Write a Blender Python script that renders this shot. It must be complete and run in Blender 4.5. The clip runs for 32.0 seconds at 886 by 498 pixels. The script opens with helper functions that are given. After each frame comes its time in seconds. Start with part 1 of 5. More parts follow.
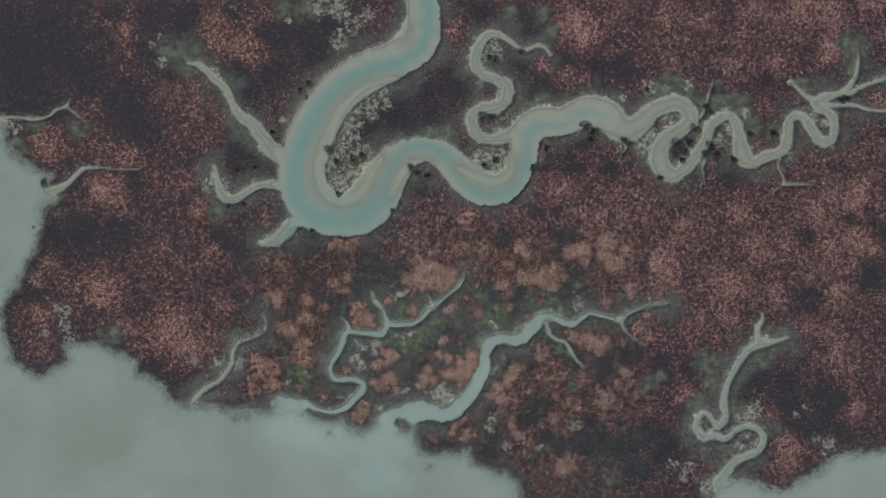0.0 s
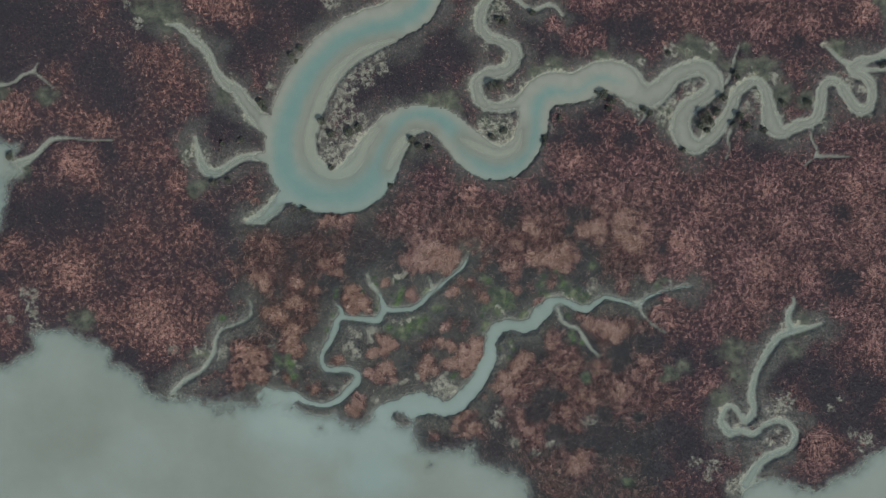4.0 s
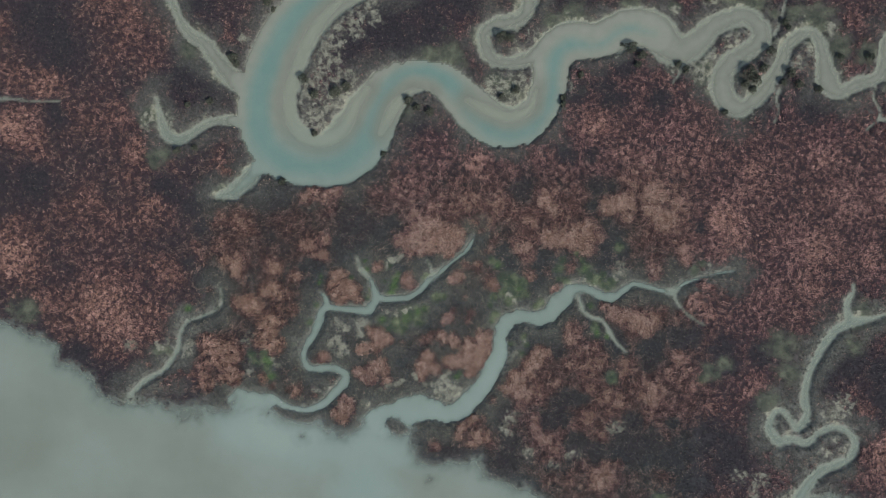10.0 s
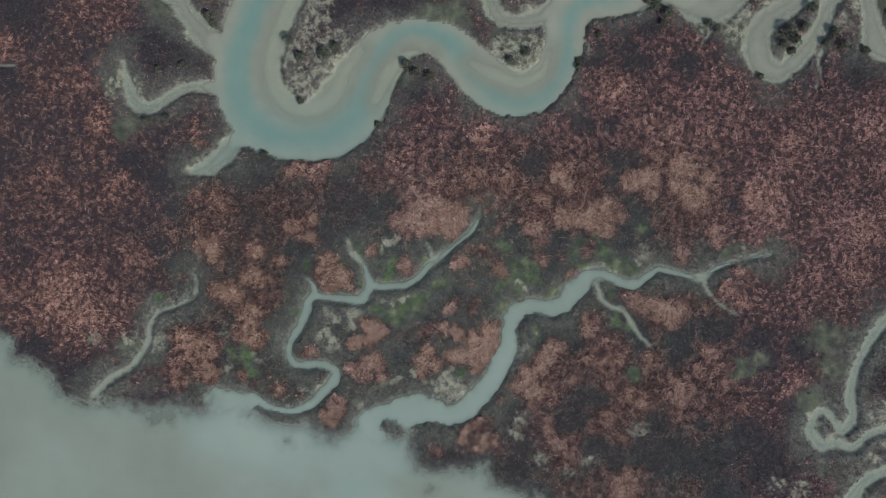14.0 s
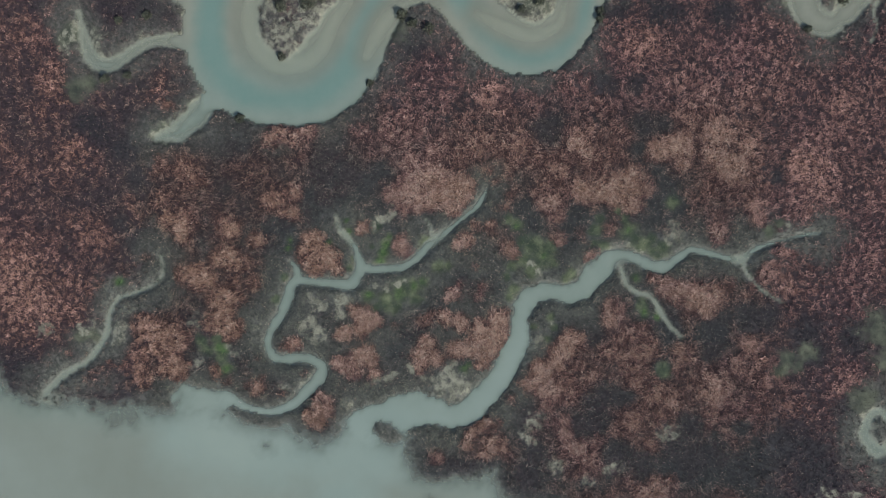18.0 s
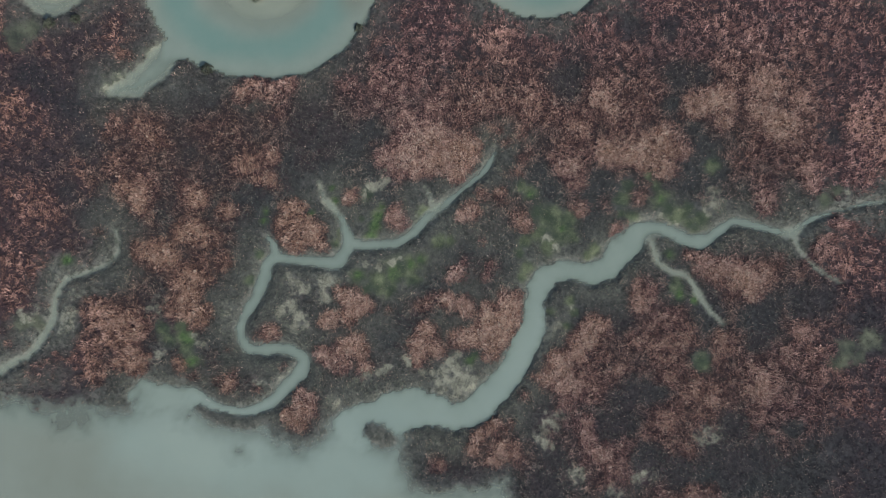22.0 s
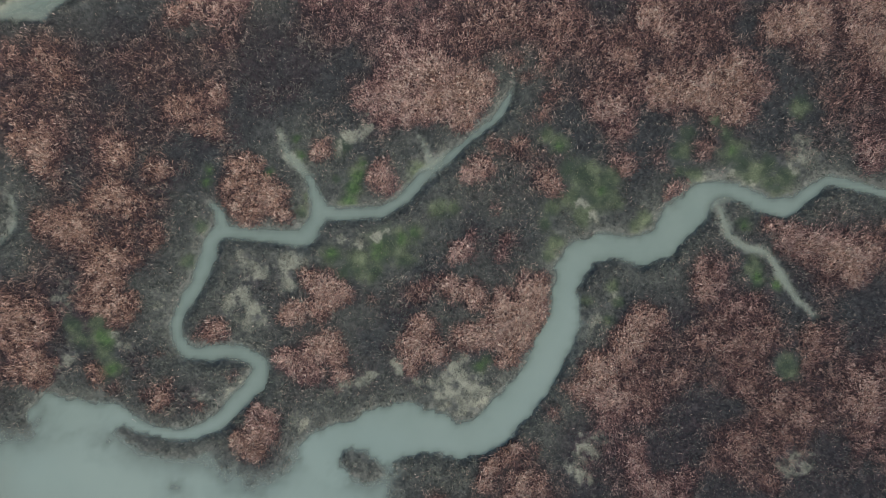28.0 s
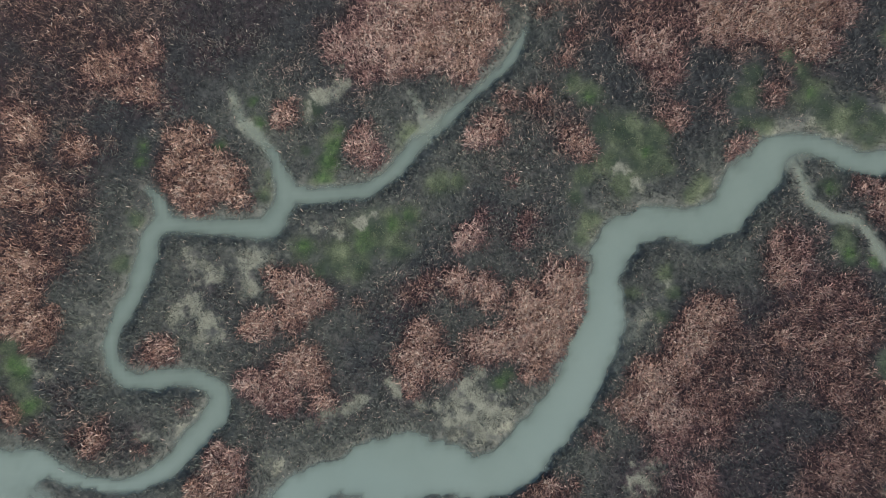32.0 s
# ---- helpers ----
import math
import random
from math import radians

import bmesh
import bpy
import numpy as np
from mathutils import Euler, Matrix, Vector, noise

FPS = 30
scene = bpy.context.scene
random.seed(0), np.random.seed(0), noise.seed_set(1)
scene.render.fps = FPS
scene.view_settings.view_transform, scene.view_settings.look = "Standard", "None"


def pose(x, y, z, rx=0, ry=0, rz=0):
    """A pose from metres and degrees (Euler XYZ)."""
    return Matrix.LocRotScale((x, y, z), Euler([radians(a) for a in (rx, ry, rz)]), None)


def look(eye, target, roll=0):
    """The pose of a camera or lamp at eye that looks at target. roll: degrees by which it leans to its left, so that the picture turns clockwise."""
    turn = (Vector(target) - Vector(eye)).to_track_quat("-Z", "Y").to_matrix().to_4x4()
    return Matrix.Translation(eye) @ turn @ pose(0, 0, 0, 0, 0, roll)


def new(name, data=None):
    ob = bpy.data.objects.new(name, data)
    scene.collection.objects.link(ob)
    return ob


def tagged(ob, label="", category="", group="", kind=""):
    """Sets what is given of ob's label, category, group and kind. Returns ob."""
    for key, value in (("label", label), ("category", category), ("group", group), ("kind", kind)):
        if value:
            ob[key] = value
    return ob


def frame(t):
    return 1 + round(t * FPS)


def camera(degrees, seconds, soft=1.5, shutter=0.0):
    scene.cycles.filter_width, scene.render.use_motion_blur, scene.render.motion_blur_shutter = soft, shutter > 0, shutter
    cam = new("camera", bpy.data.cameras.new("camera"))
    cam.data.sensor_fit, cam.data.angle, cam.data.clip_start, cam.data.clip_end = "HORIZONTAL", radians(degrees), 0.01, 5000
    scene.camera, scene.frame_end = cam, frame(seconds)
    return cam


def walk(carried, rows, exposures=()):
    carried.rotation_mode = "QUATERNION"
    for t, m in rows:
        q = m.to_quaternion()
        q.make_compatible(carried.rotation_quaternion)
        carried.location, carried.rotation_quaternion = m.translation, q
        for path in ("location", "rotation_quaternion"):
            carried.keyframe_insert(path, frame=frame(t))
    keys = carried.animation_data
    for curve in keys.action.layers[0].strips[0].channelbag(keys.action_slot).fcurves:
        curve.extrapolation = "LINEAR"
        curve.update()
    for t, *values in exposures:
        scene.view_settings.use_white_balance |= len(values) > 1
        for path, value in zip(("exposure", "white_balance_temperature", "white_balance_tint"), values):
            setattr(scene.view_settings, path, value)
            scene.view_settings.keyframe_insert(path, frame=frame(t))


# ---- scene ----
import itertools

cam = camera(70, 32.0, soft=1.0)
PATH = [  # seconds, x, y, z, turn about the vertical in degrees
    (0, 0.000, 0.000, 162.095, -0.000),
    (1, -0.180, -0.653, 158.679, -0.011),
    (2, -0.310, -1.821, 155.168, -0.033),
    (3, -0.344, -3.483, 151.785, 0.014),
    (3.5, -0.411, -4.346, 150.128, -0.023),
    (5.5, -0.438, -7.016, 143.169, -0.026),
    (6, -0.461, -7.408, 141.459, -0.052),
    (7, -0.469, -8.044, 137.987, -0.006),
    (8, -0.577, -8.444, 134.501, -0.028),
    (9, -0.687, -8.830, 131.010, -0.047),
    (10, -0.799, -9.412, 127.427, -0.056),
    (11, -0.870, -10.232, 123.897, -0.045),
    (12, -1.032, -11.103, 120.474, -0.064),
    (13, -1.062, -11.929, 117.149, -0.096),
    (14, -1.113, -12.746, 113.702, -0.139),
    (14.5, -1.152, -13.203, 111.983, -0.128),
    (16.5, -1.277, -14.979, 104.759, -0.152),
    (17, -1.311, -15.412, 102.982, -0.090),
    (18, -1.365, -16.308, 99.410, -0.129),
    (19, -1.412, -17.213, 95.891, -0.189),
    (20, -1.461, -18.121, 92.454, -0.187),
    (21, -1.561, -19.032, 88.850, -0.258),
    (22, -1.585, -20.042, 85.246, -0.260),
    (23, -1.633, -21.001, 81.779, -0.252),
    (24, -1.622, -21.951, 78.315, -0.335),
    (25, -1.626, -22.729, 74.794, -0.367),
    (25.5, -1.598, -22.995, 73.068, -0.336),
    (27.5, -1.692, -23.089, 66.143, -0.434),
    (28, -1.703, -23.117, 64.450, -0.505),
    (28.5, -1.734, -23.146, 62.665, -0.565),
    (29, -1.786, -23.167, 60.963, -0.792),
    (29.5, -1.858, -23.191, 59.212, -1.045),
    (30, -1.867, -23.261, 57.454, -1.400),
    (30.5, -1.889, -23.330, 55.673, -1.797),
    (31, -1.914, -23.510, 53.906, -2.150),
    (31.5, -1.957, -23.809, 52.195, -2.572),
    (32, -2.022, -24.245, 50.468, -2.951),
]
walk(cam, [(t, pose(x, y, z, 0, 0, turn)) for t, x, y, z, turn in PATH])

# ---- light ----
world = bpy.data.worlds.new("sky")
scene.world = world
world.use_nodes = True
wn = world.node_tree.nodes
sky = wn.new("ShaderNodeTexSky")
sky.sky_type, sky.sun_disc = "NISHITA", False
SUN_EL, SUN_AZ = 38.0, 140.0          # degrees; azimuth clockwise from +y
sky.sun_elevation, sky.sun_rotation = radians(SUN_EL), radians(SUN_AZ)
sky.air_density, sky.dust_density = 1.0, 2.0
wn["Background"].inputs["Strength"].default_value = 0.11
world.node_tree.links.new(sky.outputs["Color"], wn["Background"].inputs["Color"])
sun = new("sun", bpy.data.lights.new("sun", "SUN"))
sun.data.energy, sun.data.angle, sun.data.color = 3.2, radians(3), (1.0, 0.96, 0.92)
az, el = radians(SUN_AZ), radians(SUN_EL)
sun.matrix_world = look((math.sin(az) * math.cos(el) * 300, math.cos(az) * math.cos(el) * 300, math.sin(el) * 300), (0, 0, 0))

# ---- materials ----


def material(name, rough=0.9, spec=0.3):
    m = bpy.data.materials.new(name)
    m.use_nodes = True
    b = m.node_tree.nodes["Principled BSDF"]
    b.inputs["Roughness"].default_value = rough
    b.inputs["Specular IOR Level"].default_value = spec
    return m, m.node_tree.nodes, m.node_tree.links, b


def node(nodes, kind, **values):
    n = nodes.new(kind)
    for key, value in values.items():
        n.inputs[key].default_value = value
    return n


def grain(nodes, links, coords, scale, detail=3.0, rough=0.6):
    n = node(nodes, "ShaderNodeTexNoise", Scale=scale, Detail=detail, Roughness=rough)
    links.new(coords, n.inputs["Vector"])
    return n.outputs["Fac"]


def blend(nodes, links, fac, a, b, mode="MIX"):
    n = nodes.new("ShaderNodeMix")
    n.data_type, n.blend_type = "RGBA", mode
    for socket, value in ((n.inputs[0], fac), (n.inputs[6], a), (n.inputs[7], b)):
        if isinstance(value, (int, float)):
            socket.default_value = value
        elif isinstance(value, tuple):
            socket.default_value = (*value, 1.0)
        else:
            links.new(value, socket)
    return n.outputs[2]


def remap(nodes, links, value, a, b, c=0.0, d=1.0):
    n = nodes.new("ShaderNodeMapRange")
    n.inputs[1].default_value, n.inputs[2].default_value, n.inputs[3].default_value, n.inputs[4].default_value = a, b, c, d
    links.new(value, n.inputs[0])
    return n.outputs[0]


def times(nodes, links, a, b):
    n = nodes.new("ShaderNodeMath")
    n.operation = "MULTIPLY"
    for socket, value in ((n.inputs[0], a), (n.inputs[1], b)):
        if isinstance(value, (int, float)):
            socket.default_value = value
        else:
            links.new(value, socket)
    return n.outputs[0]


def attribute(nodes, name):
    n = nodes.new("ShaderNodeAttribute")
    n.attribute_name = name
    return n


def broken(nodes, links, field, noise_value, amount, low=0.30, high=0.72):
    """A soft field torn into ragged patches by a noise."""
    shift = nodes.new("ShaderNodeMath")
    shift.operation = "MULTIPLY_ADD"
    links.new(noise_value, shift.inputs[0])
    shift.inputs[1].default_value, shift.inputs[2].default_value = amount, -0.5 * amount
    add = nodes.new("ShaderNodeMath")
    add.operation = "ADD"
    links.new(field, add.inputs[0])
    links.new(shift.outputs[0], add.inputs[1])
    n = nodes.new("ShaderNodeMapRange")
    n.interpolation_type = "SMOOTHSTEP"
    n.inputs[1].default_value, n.inputs[2].default_value = low, high
    links.new(add.outputs[0], n.inputs[0])
    return n.outputs[0]


def ground_material():
    m, n, l, b = material("marsh_mud", 0.85, 0.25)
    pos = n.new("ShaderNodeTexCoord").outputs["Object"]
    zone = attribute(n, "zone")
    sep = n.new("ShaderNodeSeparateColor")
    l.new(zone.outputs["Color"], sep.inputs[0])
    bed = attribute(n, "bed")
    fine, mid, tiny = grain(n, l, pos, 2.2, 5.0, 0.7), grain(n, l, pos, 0.45, 4.0), grain(n, l, pos, 9.0, 3.0, 0.7)
    litter = blend(n, l, remap(n, l, fine, 0.38, 0.72), (0.021, 0.021, 0.024), (0.068, 0.064, 0.070))
    litter = blend(n, l, remap(n, l, mid, 0.45, 0.7, 0.0, 0.6), litter, (0.028, 0.034, 0.037))
    grass = blend(n, l, remap(n, l, mid, 0.42, 0.72), (0.042, 0.066, 0.040), (0.225, 0.262, 0.150))
    grass = blend(n, l, remap(n, l, tiny, 0.4, 0.62, 0.0, 0.6), grass, (0.030, 0.040, 0.030))
    turf = blend(n, l, remap(n, l, fine, 0.36, 0.7), (0.030, 0.066, 0.026), (0.125, 0.205, 0.075))
    meadow = blend(n, l, remap(n, l, mid, 0.36, 0.68), (0.040, 0.050, 0.040), (0.128, 0.142, 0.098))
    grass = blend(n, l, attribute(n, "flat").outputs["Fac"], meadow, grass)
    grass = blend(n, l, attribute(n, "lush").outputs["Fac"], grass, turf)
    silt = blend(n, l, remap(n, l, fine, 0.3, 0.7), (0.19, 0.197, 0.148), (0.36, 0.365, 0.28))
    silt = blend(n, l, remap(n, l, tiny, 0.5, 0.68, 0.0, 0.7), silt, (0.060, 0.066, 0.052))
    thatch = blend(n, l, remap(n, l, fine, 0.34, 0.7), (0.017, 0.013, 0.016), (0.115, 0.073, 0.080))
    flat = blend(n, l, remap(n, l, fine, 0.34, 0.7), (0.028, 0.032, 0.034), (0.096, 0.101, 0.100))
    litter = blend(n, l, attribute(n, "flat").outputs["Fac"], litter, flat)
    litter = blend(n, l, attribute(n, "reedy").outputs["Fac"], litter, thatch)
    washed = blend(n, l, remap(n, l, fine, 0.34, 0.68), (0.066, 0.076, 0.068), (0.190, 0.195, 0.165))
    litter = blend(n, l, attribute(n, "wash").outputs["Fac"], litter, washed)
    ragged = grain(n, l, pos, 0.9, 7.0, 0.66)
    col = blend(n, l, broken(n, l, sep.outputs["Green"], mid, 1.1, 0.12, 0.95), litter, grass)
    col = blend(n, l, broken(n, l, sep.outputs["Red"], ragged, 2.1), col, silt)
    dim = blend(n, l, remap(n, l, fine, 0.3, 0.7), (0.115, 0.122, 0.108), (0.180, 0.188, 0.162))
    pale = blend(n, l, mid, (0.350, 0.396, 0.308), (0.430, 0.474, 0.366))
    col = blend(n, l, sep.outputs["Blue"], col, blend(n, l, bed.outputs["Fac"], dim, pale))
    l.new(col, b.inputs["Base Color"])
    bump = node(n, "ShaderNodeBump", Strength=0.5, Distance=0.08)
    l.new(fine, bump.inputs["Height"])
    l.new(bump.outputs[0], b.inputs["Normal"])
    return m


def water_material():
    m, n, l, b = material("turbid_water", 0.12, 0.5)
    b.inputs["IOR"].default_value = 1.33
    pos = n.new("ShaderNodeTexCoord").outputs["Object"]
    flow = attribute(n, "flow")
    sep = n.new("ShaderNodeSeparateColor")
    l.new(flow.outputs["Color"], sep.inputs[0])
    plume = remap(n, l, grain(n, l, pos, 0.035, 5.0, 0.55), 0.35, 0.65)
    swirl = remap(n, l, grain(n, l, pos, 0.35, 5.0, 0.6), 0.3, 0.75)
    creek = blend(n, l, swirl, (0.204, 0.262, 0.222), (0.232, 0.290, 0.244))
    lagoon = blend(n, l, plume, (0.196, 0.226, 0.185), (0.242, 0.288, 0.246))
    deep = blend(n, l, swirl, (0.148, 0.245, 0.212), (0.172, 0.262, 0.226))
    creek = blend(n, l, attribute(n, "silty").outputs["Fac"], creek, blend(n, l, swirl, (0.236, 0.258, 0.206), (0.272, 0.292, 0.234)))
    col = blend(n, l, sep.outputs["Blue"], creek, lagoon)
    col = blend(n, l, sep.outputs["Green"], col, deep)
    col = blend(n, l, flow.outputs["Alpha"], col, blend(n, l, plume, (0.234, 0.304, 0.266), (0.270, 0.336, 0.290)))
    l.new(col, b.inputs["Base Color"])
    bump = node(n, "ShaderNodeBump", Strength=0.08, Distance=0.05)
    l.new(grain(n, l, pos, 2.5, 3.0), bump.inputs["Height"])
    l.new(bump.outputs[0], b.inputs["Normal"])
    mix, clear = n.new("ShaderNodeMixShader"), n.new("ShaderNodeBsdfTransparent")
    l.new(sep.outputs["Red"], mix.inputs[0])
    l.new(clear.outputs[0], mix.inputs[1])
    l.new(b.outputs[0], mix.inputs[2])
    l.new(mix.outputs[0], n["Material Output"].inputs["Surface"])
    return m


def blade_material(name, rough=0.75):
    m, n, l, b = material(name, rough, 0.2)
    tone = attribute(n, "tone")
    isle = n.new("ShaderNodeNewGeometry")
    l.new(blend(n, l, times(n, l, isle.outputs["Random Per Island"], 0.45), tone.outputs["Color"], (0.050, 0.042, 0.042)), b.inputs["Base Color"])
    return m


def plain_material(name, a, c, scale, rough=0.85):
    m, n, l, b = material(name, rough, 0.25)
    pos = n.new("ShaderNodeTexCoord").outputs["Object"]
    l.new(blend(n, l, remap(n, l, grain(n, l, pos, scale, 4.0), 0.3, 0.7), a, c), b.inputs["Base Color"])
    return m


MUD = ground_material()
WATER = water_material()
REED = blade_material("dry_reed")
SEDGE = blade_material("marsh_grass")
BARK = plain_material("bark", (0.05, 0.04, 0.035), (0.10, 0.08, 0.07), 8)
LEAF = plain_material("shrub_leaf", (0.042, 0.052, 0.040), (0.115, 0.125, 0.088), 2.5)

# ---- the plan: creeks as x, y, width ----
river_upper = [(-7.1, 72.5, 7.5), (-5.4, 63.8, 8.4), (-5.1, 58.1, 9), (-6.7, 53, 10.7), (-12.2, 48.6, 9.6),
    (-18.7, 45.7, 10.4), (-24.5, 42.1, 10.7), (-28.8, 37.8, 11), (-32.1, 32.7, 11.3), (-34.6, 26.9, 11.6),
    (-36, 21.1, 11.9), (-35.6, 15.3, 12.2), (-32.1, 10.6, 12.2), (-26.6, 8.4, 10.4), (-20.8, 10, 12.2),
    (-16.8, 14.6, 12.2), (-13.9, 19.7, 10.1), (-10.4, 23.6, 8.4), (-5.2, 25.6, 6.1), (0.1, 24, 6.9),
    (4.1, 20.1, 8.4), (8.8, 16.1, 9), (14.6, 15.3, 7.8), (19, 19, 7.2)]
river_lower = [(19, 19, 7.2), (20.6, 24, 6.9), (21.1, 29.1, 8.1), (24.8, 32.4, 8.1), (30.5, 32.7, 7.5), (36.3, 34.9, 8.1),
    (41.4, 34.6, 8.4), (44.3, 32, 7.5), (47.2, 30.5, 6.4), (50.8, 32.4, 5.5), (53.7, 35.3, 4.6),
    (58.8, 37.4, 4.1), (62.5, 35.9, 4.3), (63.4, 33.2, 4.1), (60.9, 30.5, 3.8), (57.5, 28.4, 4.3),
    (55.4, 24.8, 4.9), (56.2, 20.7, 5.2), (59.5, 19.1, 4.1), (63.1, 21.6, 3.5), (65.3, 24.5, 3.2),
    (67.2, 27.9, 2.9), (68.6, 31.3, 2.8), (70.6, 33.4, 2.5), (73.3, 34.2, 2.2), (75.1, 32.6, 2.6)]
river_head = [(75.1, 32.6, 2.6), (76, 28.4, 3.5), (76.7, 24, 4.9), (79, 22.1, 3.2), (82.7, 23.6, 2.9), (87, 25.3, 3),
    (88.3, 29.1, 3), (88.7, 32.7, 2.6), (90.6, 34.2, 2.3), (92.8, 33.3, 2.6), (94.5, 30.5, 2.9),
    (96.4, 27.9, 2.9), (98.9, 27.7, 2.6), (100.3, 29.8, 2.5), (100.2, 33.2, 2.5), (98.6, 35.2, 2.3),
    (96.4, 36.3, 2.6), (95.3, 37.5, 2.3)]
north_creek = [(27.7, 49.8, 0.6), (26.2, 51.5, 0.7), (24, 52, 0.9), (21.9, 51.1, 1), (19.7, 51.2, 1.2), (17.5, 53, 1.3),
    (15.3, 54.4, 1.6), (12.5, 55.2, 2), (9.8, 53.4, 2.6), (8.4, 50.1, 2.8), (8.4, 46.5, 2.9), (10.7, 44.3, 2.6),
    (13.9, 43.3, 2.9), (16.4, 41.4, 3.5), (16.2, 38.7, 3.5), (13.9, 36.6, 3.2), (10.3, 35.8, 3.5),
    (7.5, 34.2, 2.9), (7.8, 30.8, 3.2), (9.6, 28.7, 3.2), (12.7, 28.1, 2.9), (16.8, 29.1, 3.2), (20.4, 32, 2.9)]
west_creek = [(-65, 47.5, 0.6), (-62.8, 47.2, 1.2), (-61.1, 46.2, 1.7), (-58.5, 43.6, 1.9), (-55.6, 41, 1.9),
    (-53.9, 37.1, 2), (-52, 34.2, 2.5), (-49.1, 32.3, 2.9), (-46.9, 29.7, 3.5), (-44.3, 26.2, 4.1),
    (-41.1, 23.3, 4.3), (-38.9, 20.4, 4.3)]
west_inlet = [(-58.5, 21, 0.9), (-57.8, 18.2, 1.4), (-57.2, 15.3, 2), (-55.6, 12.9, 2.6), (-52.7, 13, 2.3),
    (-49.8, 15.1, 1.9), (-46.2, 16.5, 2), (-42.6, 16.4, 2.6), (-39.7, 15.3, 2.9)]
west_pool = [(-46, 1.3, 1.45), (-42.9, 2.2, 3.18), (-40.4, 4.3, 3.76), (-38.2, 6.7, 3.76), (-35.3, 8.1, 3.76)]
far_west_creek = [(-116.4, 33.7, 0.9), (-109.2, 33.7, 0.7), (-104.8, 33.2, 0.7), (-101.2, 33.9, 0.7), (-99, 35.6, 0.7),
    (-96.4, 36.6, 0.7), (-95.4, 38.5, 0.4)]
far_west_twig = [(-96.4, 36.3, 0.58), (-94, 34.6, 0.43), (-91.8, 32.7, 0.29)]
bay_creek = [(-103.4, 13.9, 3.2), (-99, 15.3, 2.2), (-96.1, 16.8, 1.6), (-94, 19, 1.4), (-91.8, 20.6, 1.2),
    (-87.4, 20.8, 0.6), (-83.1, 20.4, 0.4), (-78, 20.4, 0.3)]
south_left = [(-41.4, -40, 5), (-38.2, -39.9, 3.6), (-35.5, -40.1, 3.1), (-33.3, -40.9, 2.1), (-31.1, -41.7, 1.8),
    (-28.8, -41.9, 1.6), (-26.6, -41.4, 1.6), (-24.2, -40.2, 1.8), (-22.6, -38.5, 2), (-20.9, -36.5, 2.1),
    (-20.4, -35, 1.9), (-21.4, -33.9, 1.8), (-23.4, -33.4, 1.7), (-25.7, -33.5, 1.8), (-27.5, -33.4, 1.7),
    (-28.6, -32.3, 1.6), (-28.9, -30.7, 1.4), (-28.4, -28.9, 1.5), (-27.2, -27.2, 1.7), (-26.2, -25.2, 1.8),
    (-25.7, -23.4, 1.8), (-25.2, -21.9, 1.9), (-24.2, -21.2, 1.8), (-22.4, -21.3, 1.5), (-20.1, -21.6, 1.5),
    (-17.9, -21.8, 1.6), (-16.1, -21.9, 1.9), (-14.8, -20.8, 2), (-14.4, -19.3, 1.9), (-14.7, -17.2, 1.3),
    (-15.5, -15.5, 1), (-16.6, -14.2, 1)]
south_left_tip = [(-16.6, -14.2, 1.04), (-17.5, -13.2, 0.81), (-18, -11.6, 0.36), (-18.2, -11, 0.18)]
south_left_spur = [(-24.1, -20.9, 1.71), (-24.4, -19.3, 1.26), (-25.3, -18.3, 0.72)]
south_left_branch = [(-14.4, -19.3, 1.7), (-12.3, -19.5, 1.4), (-10.1, -19.5, 1.4), (-7.8, -19.2, 1.4), (-6, -18.2, 1.4),
    (-4.8, -17.1, 1.4), (-3.8, -15.8, 1.4), (-2.4, -14.8, 1.4), (-1, -13.8, 1.2), (0.7, -12.4, 0.9),
    (2.5, -10.9, 0.9), (4.2, -9.4, 1), (5, -8.1, 0.9), (5.5, -6.8, 0.4)]
south_left_twig = [(-2.9, -14.2, 0.63), (-3.4, -12.8, 0.45), (-3.9, -11.7, 0.23)]
south_main = [(-13.2, -44.4, 6.8), (-10.4, -43, 5), (-7.2, -41.8, 5.9), (-4, -41.5, 4.7), (-0.4, -42.6, 3.8),
    (2.3, -42, 4.1), (4.7, -40, 3.9), (7.1, -37.1, 4), (8.9, -33.8, 3.8), (10.5, -30.7, 3.4), (10.8, -27.6, 3),
    (11.5, -24.9, 3.2), (13.2, -23.3, 3), (15.9, -23.2, 2.8), (18.6, -23.5, 3), (20.9, -22.2, 3.8),
    (22.8, -20.1, 3.8), (25, -18.1, 3.1), (27, -17.5, 2.1), (29.3, -18.1, 1.9), (31.5, -19, 1.9),
    (33.3, -19.1, 1.9)]
south_main_head = [(30.1, -18.7, 1.8), (33.1, -19.5, 1.8), (35.4, -18, 1.6), (37.7, -16.6, 1.4), (40.8, -17.2, 1.1),
    (43.8, -18, 1.1), (45.5, -18, 1.4), (47.2, -16.8, 1), (49.1, -15.9, 0.7), (52.2, -15.1, 0.5),
    (55.2, -14.3, 0.5), (57.9, -14, 0.4)]
south_main_twig = [(45.5, -18.3, 0.76), (47.2, -21.3, 0.61), (49.1, -23.2, 0.53), (52.1, -24.9, 0.3)]
south_side = [(26.7, -19.2, 0.8), (27.4, -22, 0.8), (29.3, -23.3, 0.8), (31.2, -23.8, 0.8), (32.7, -26.1, 0.8),
    (34.2, -28.4, 0.6), (36.1, -30.4, 0.5)]
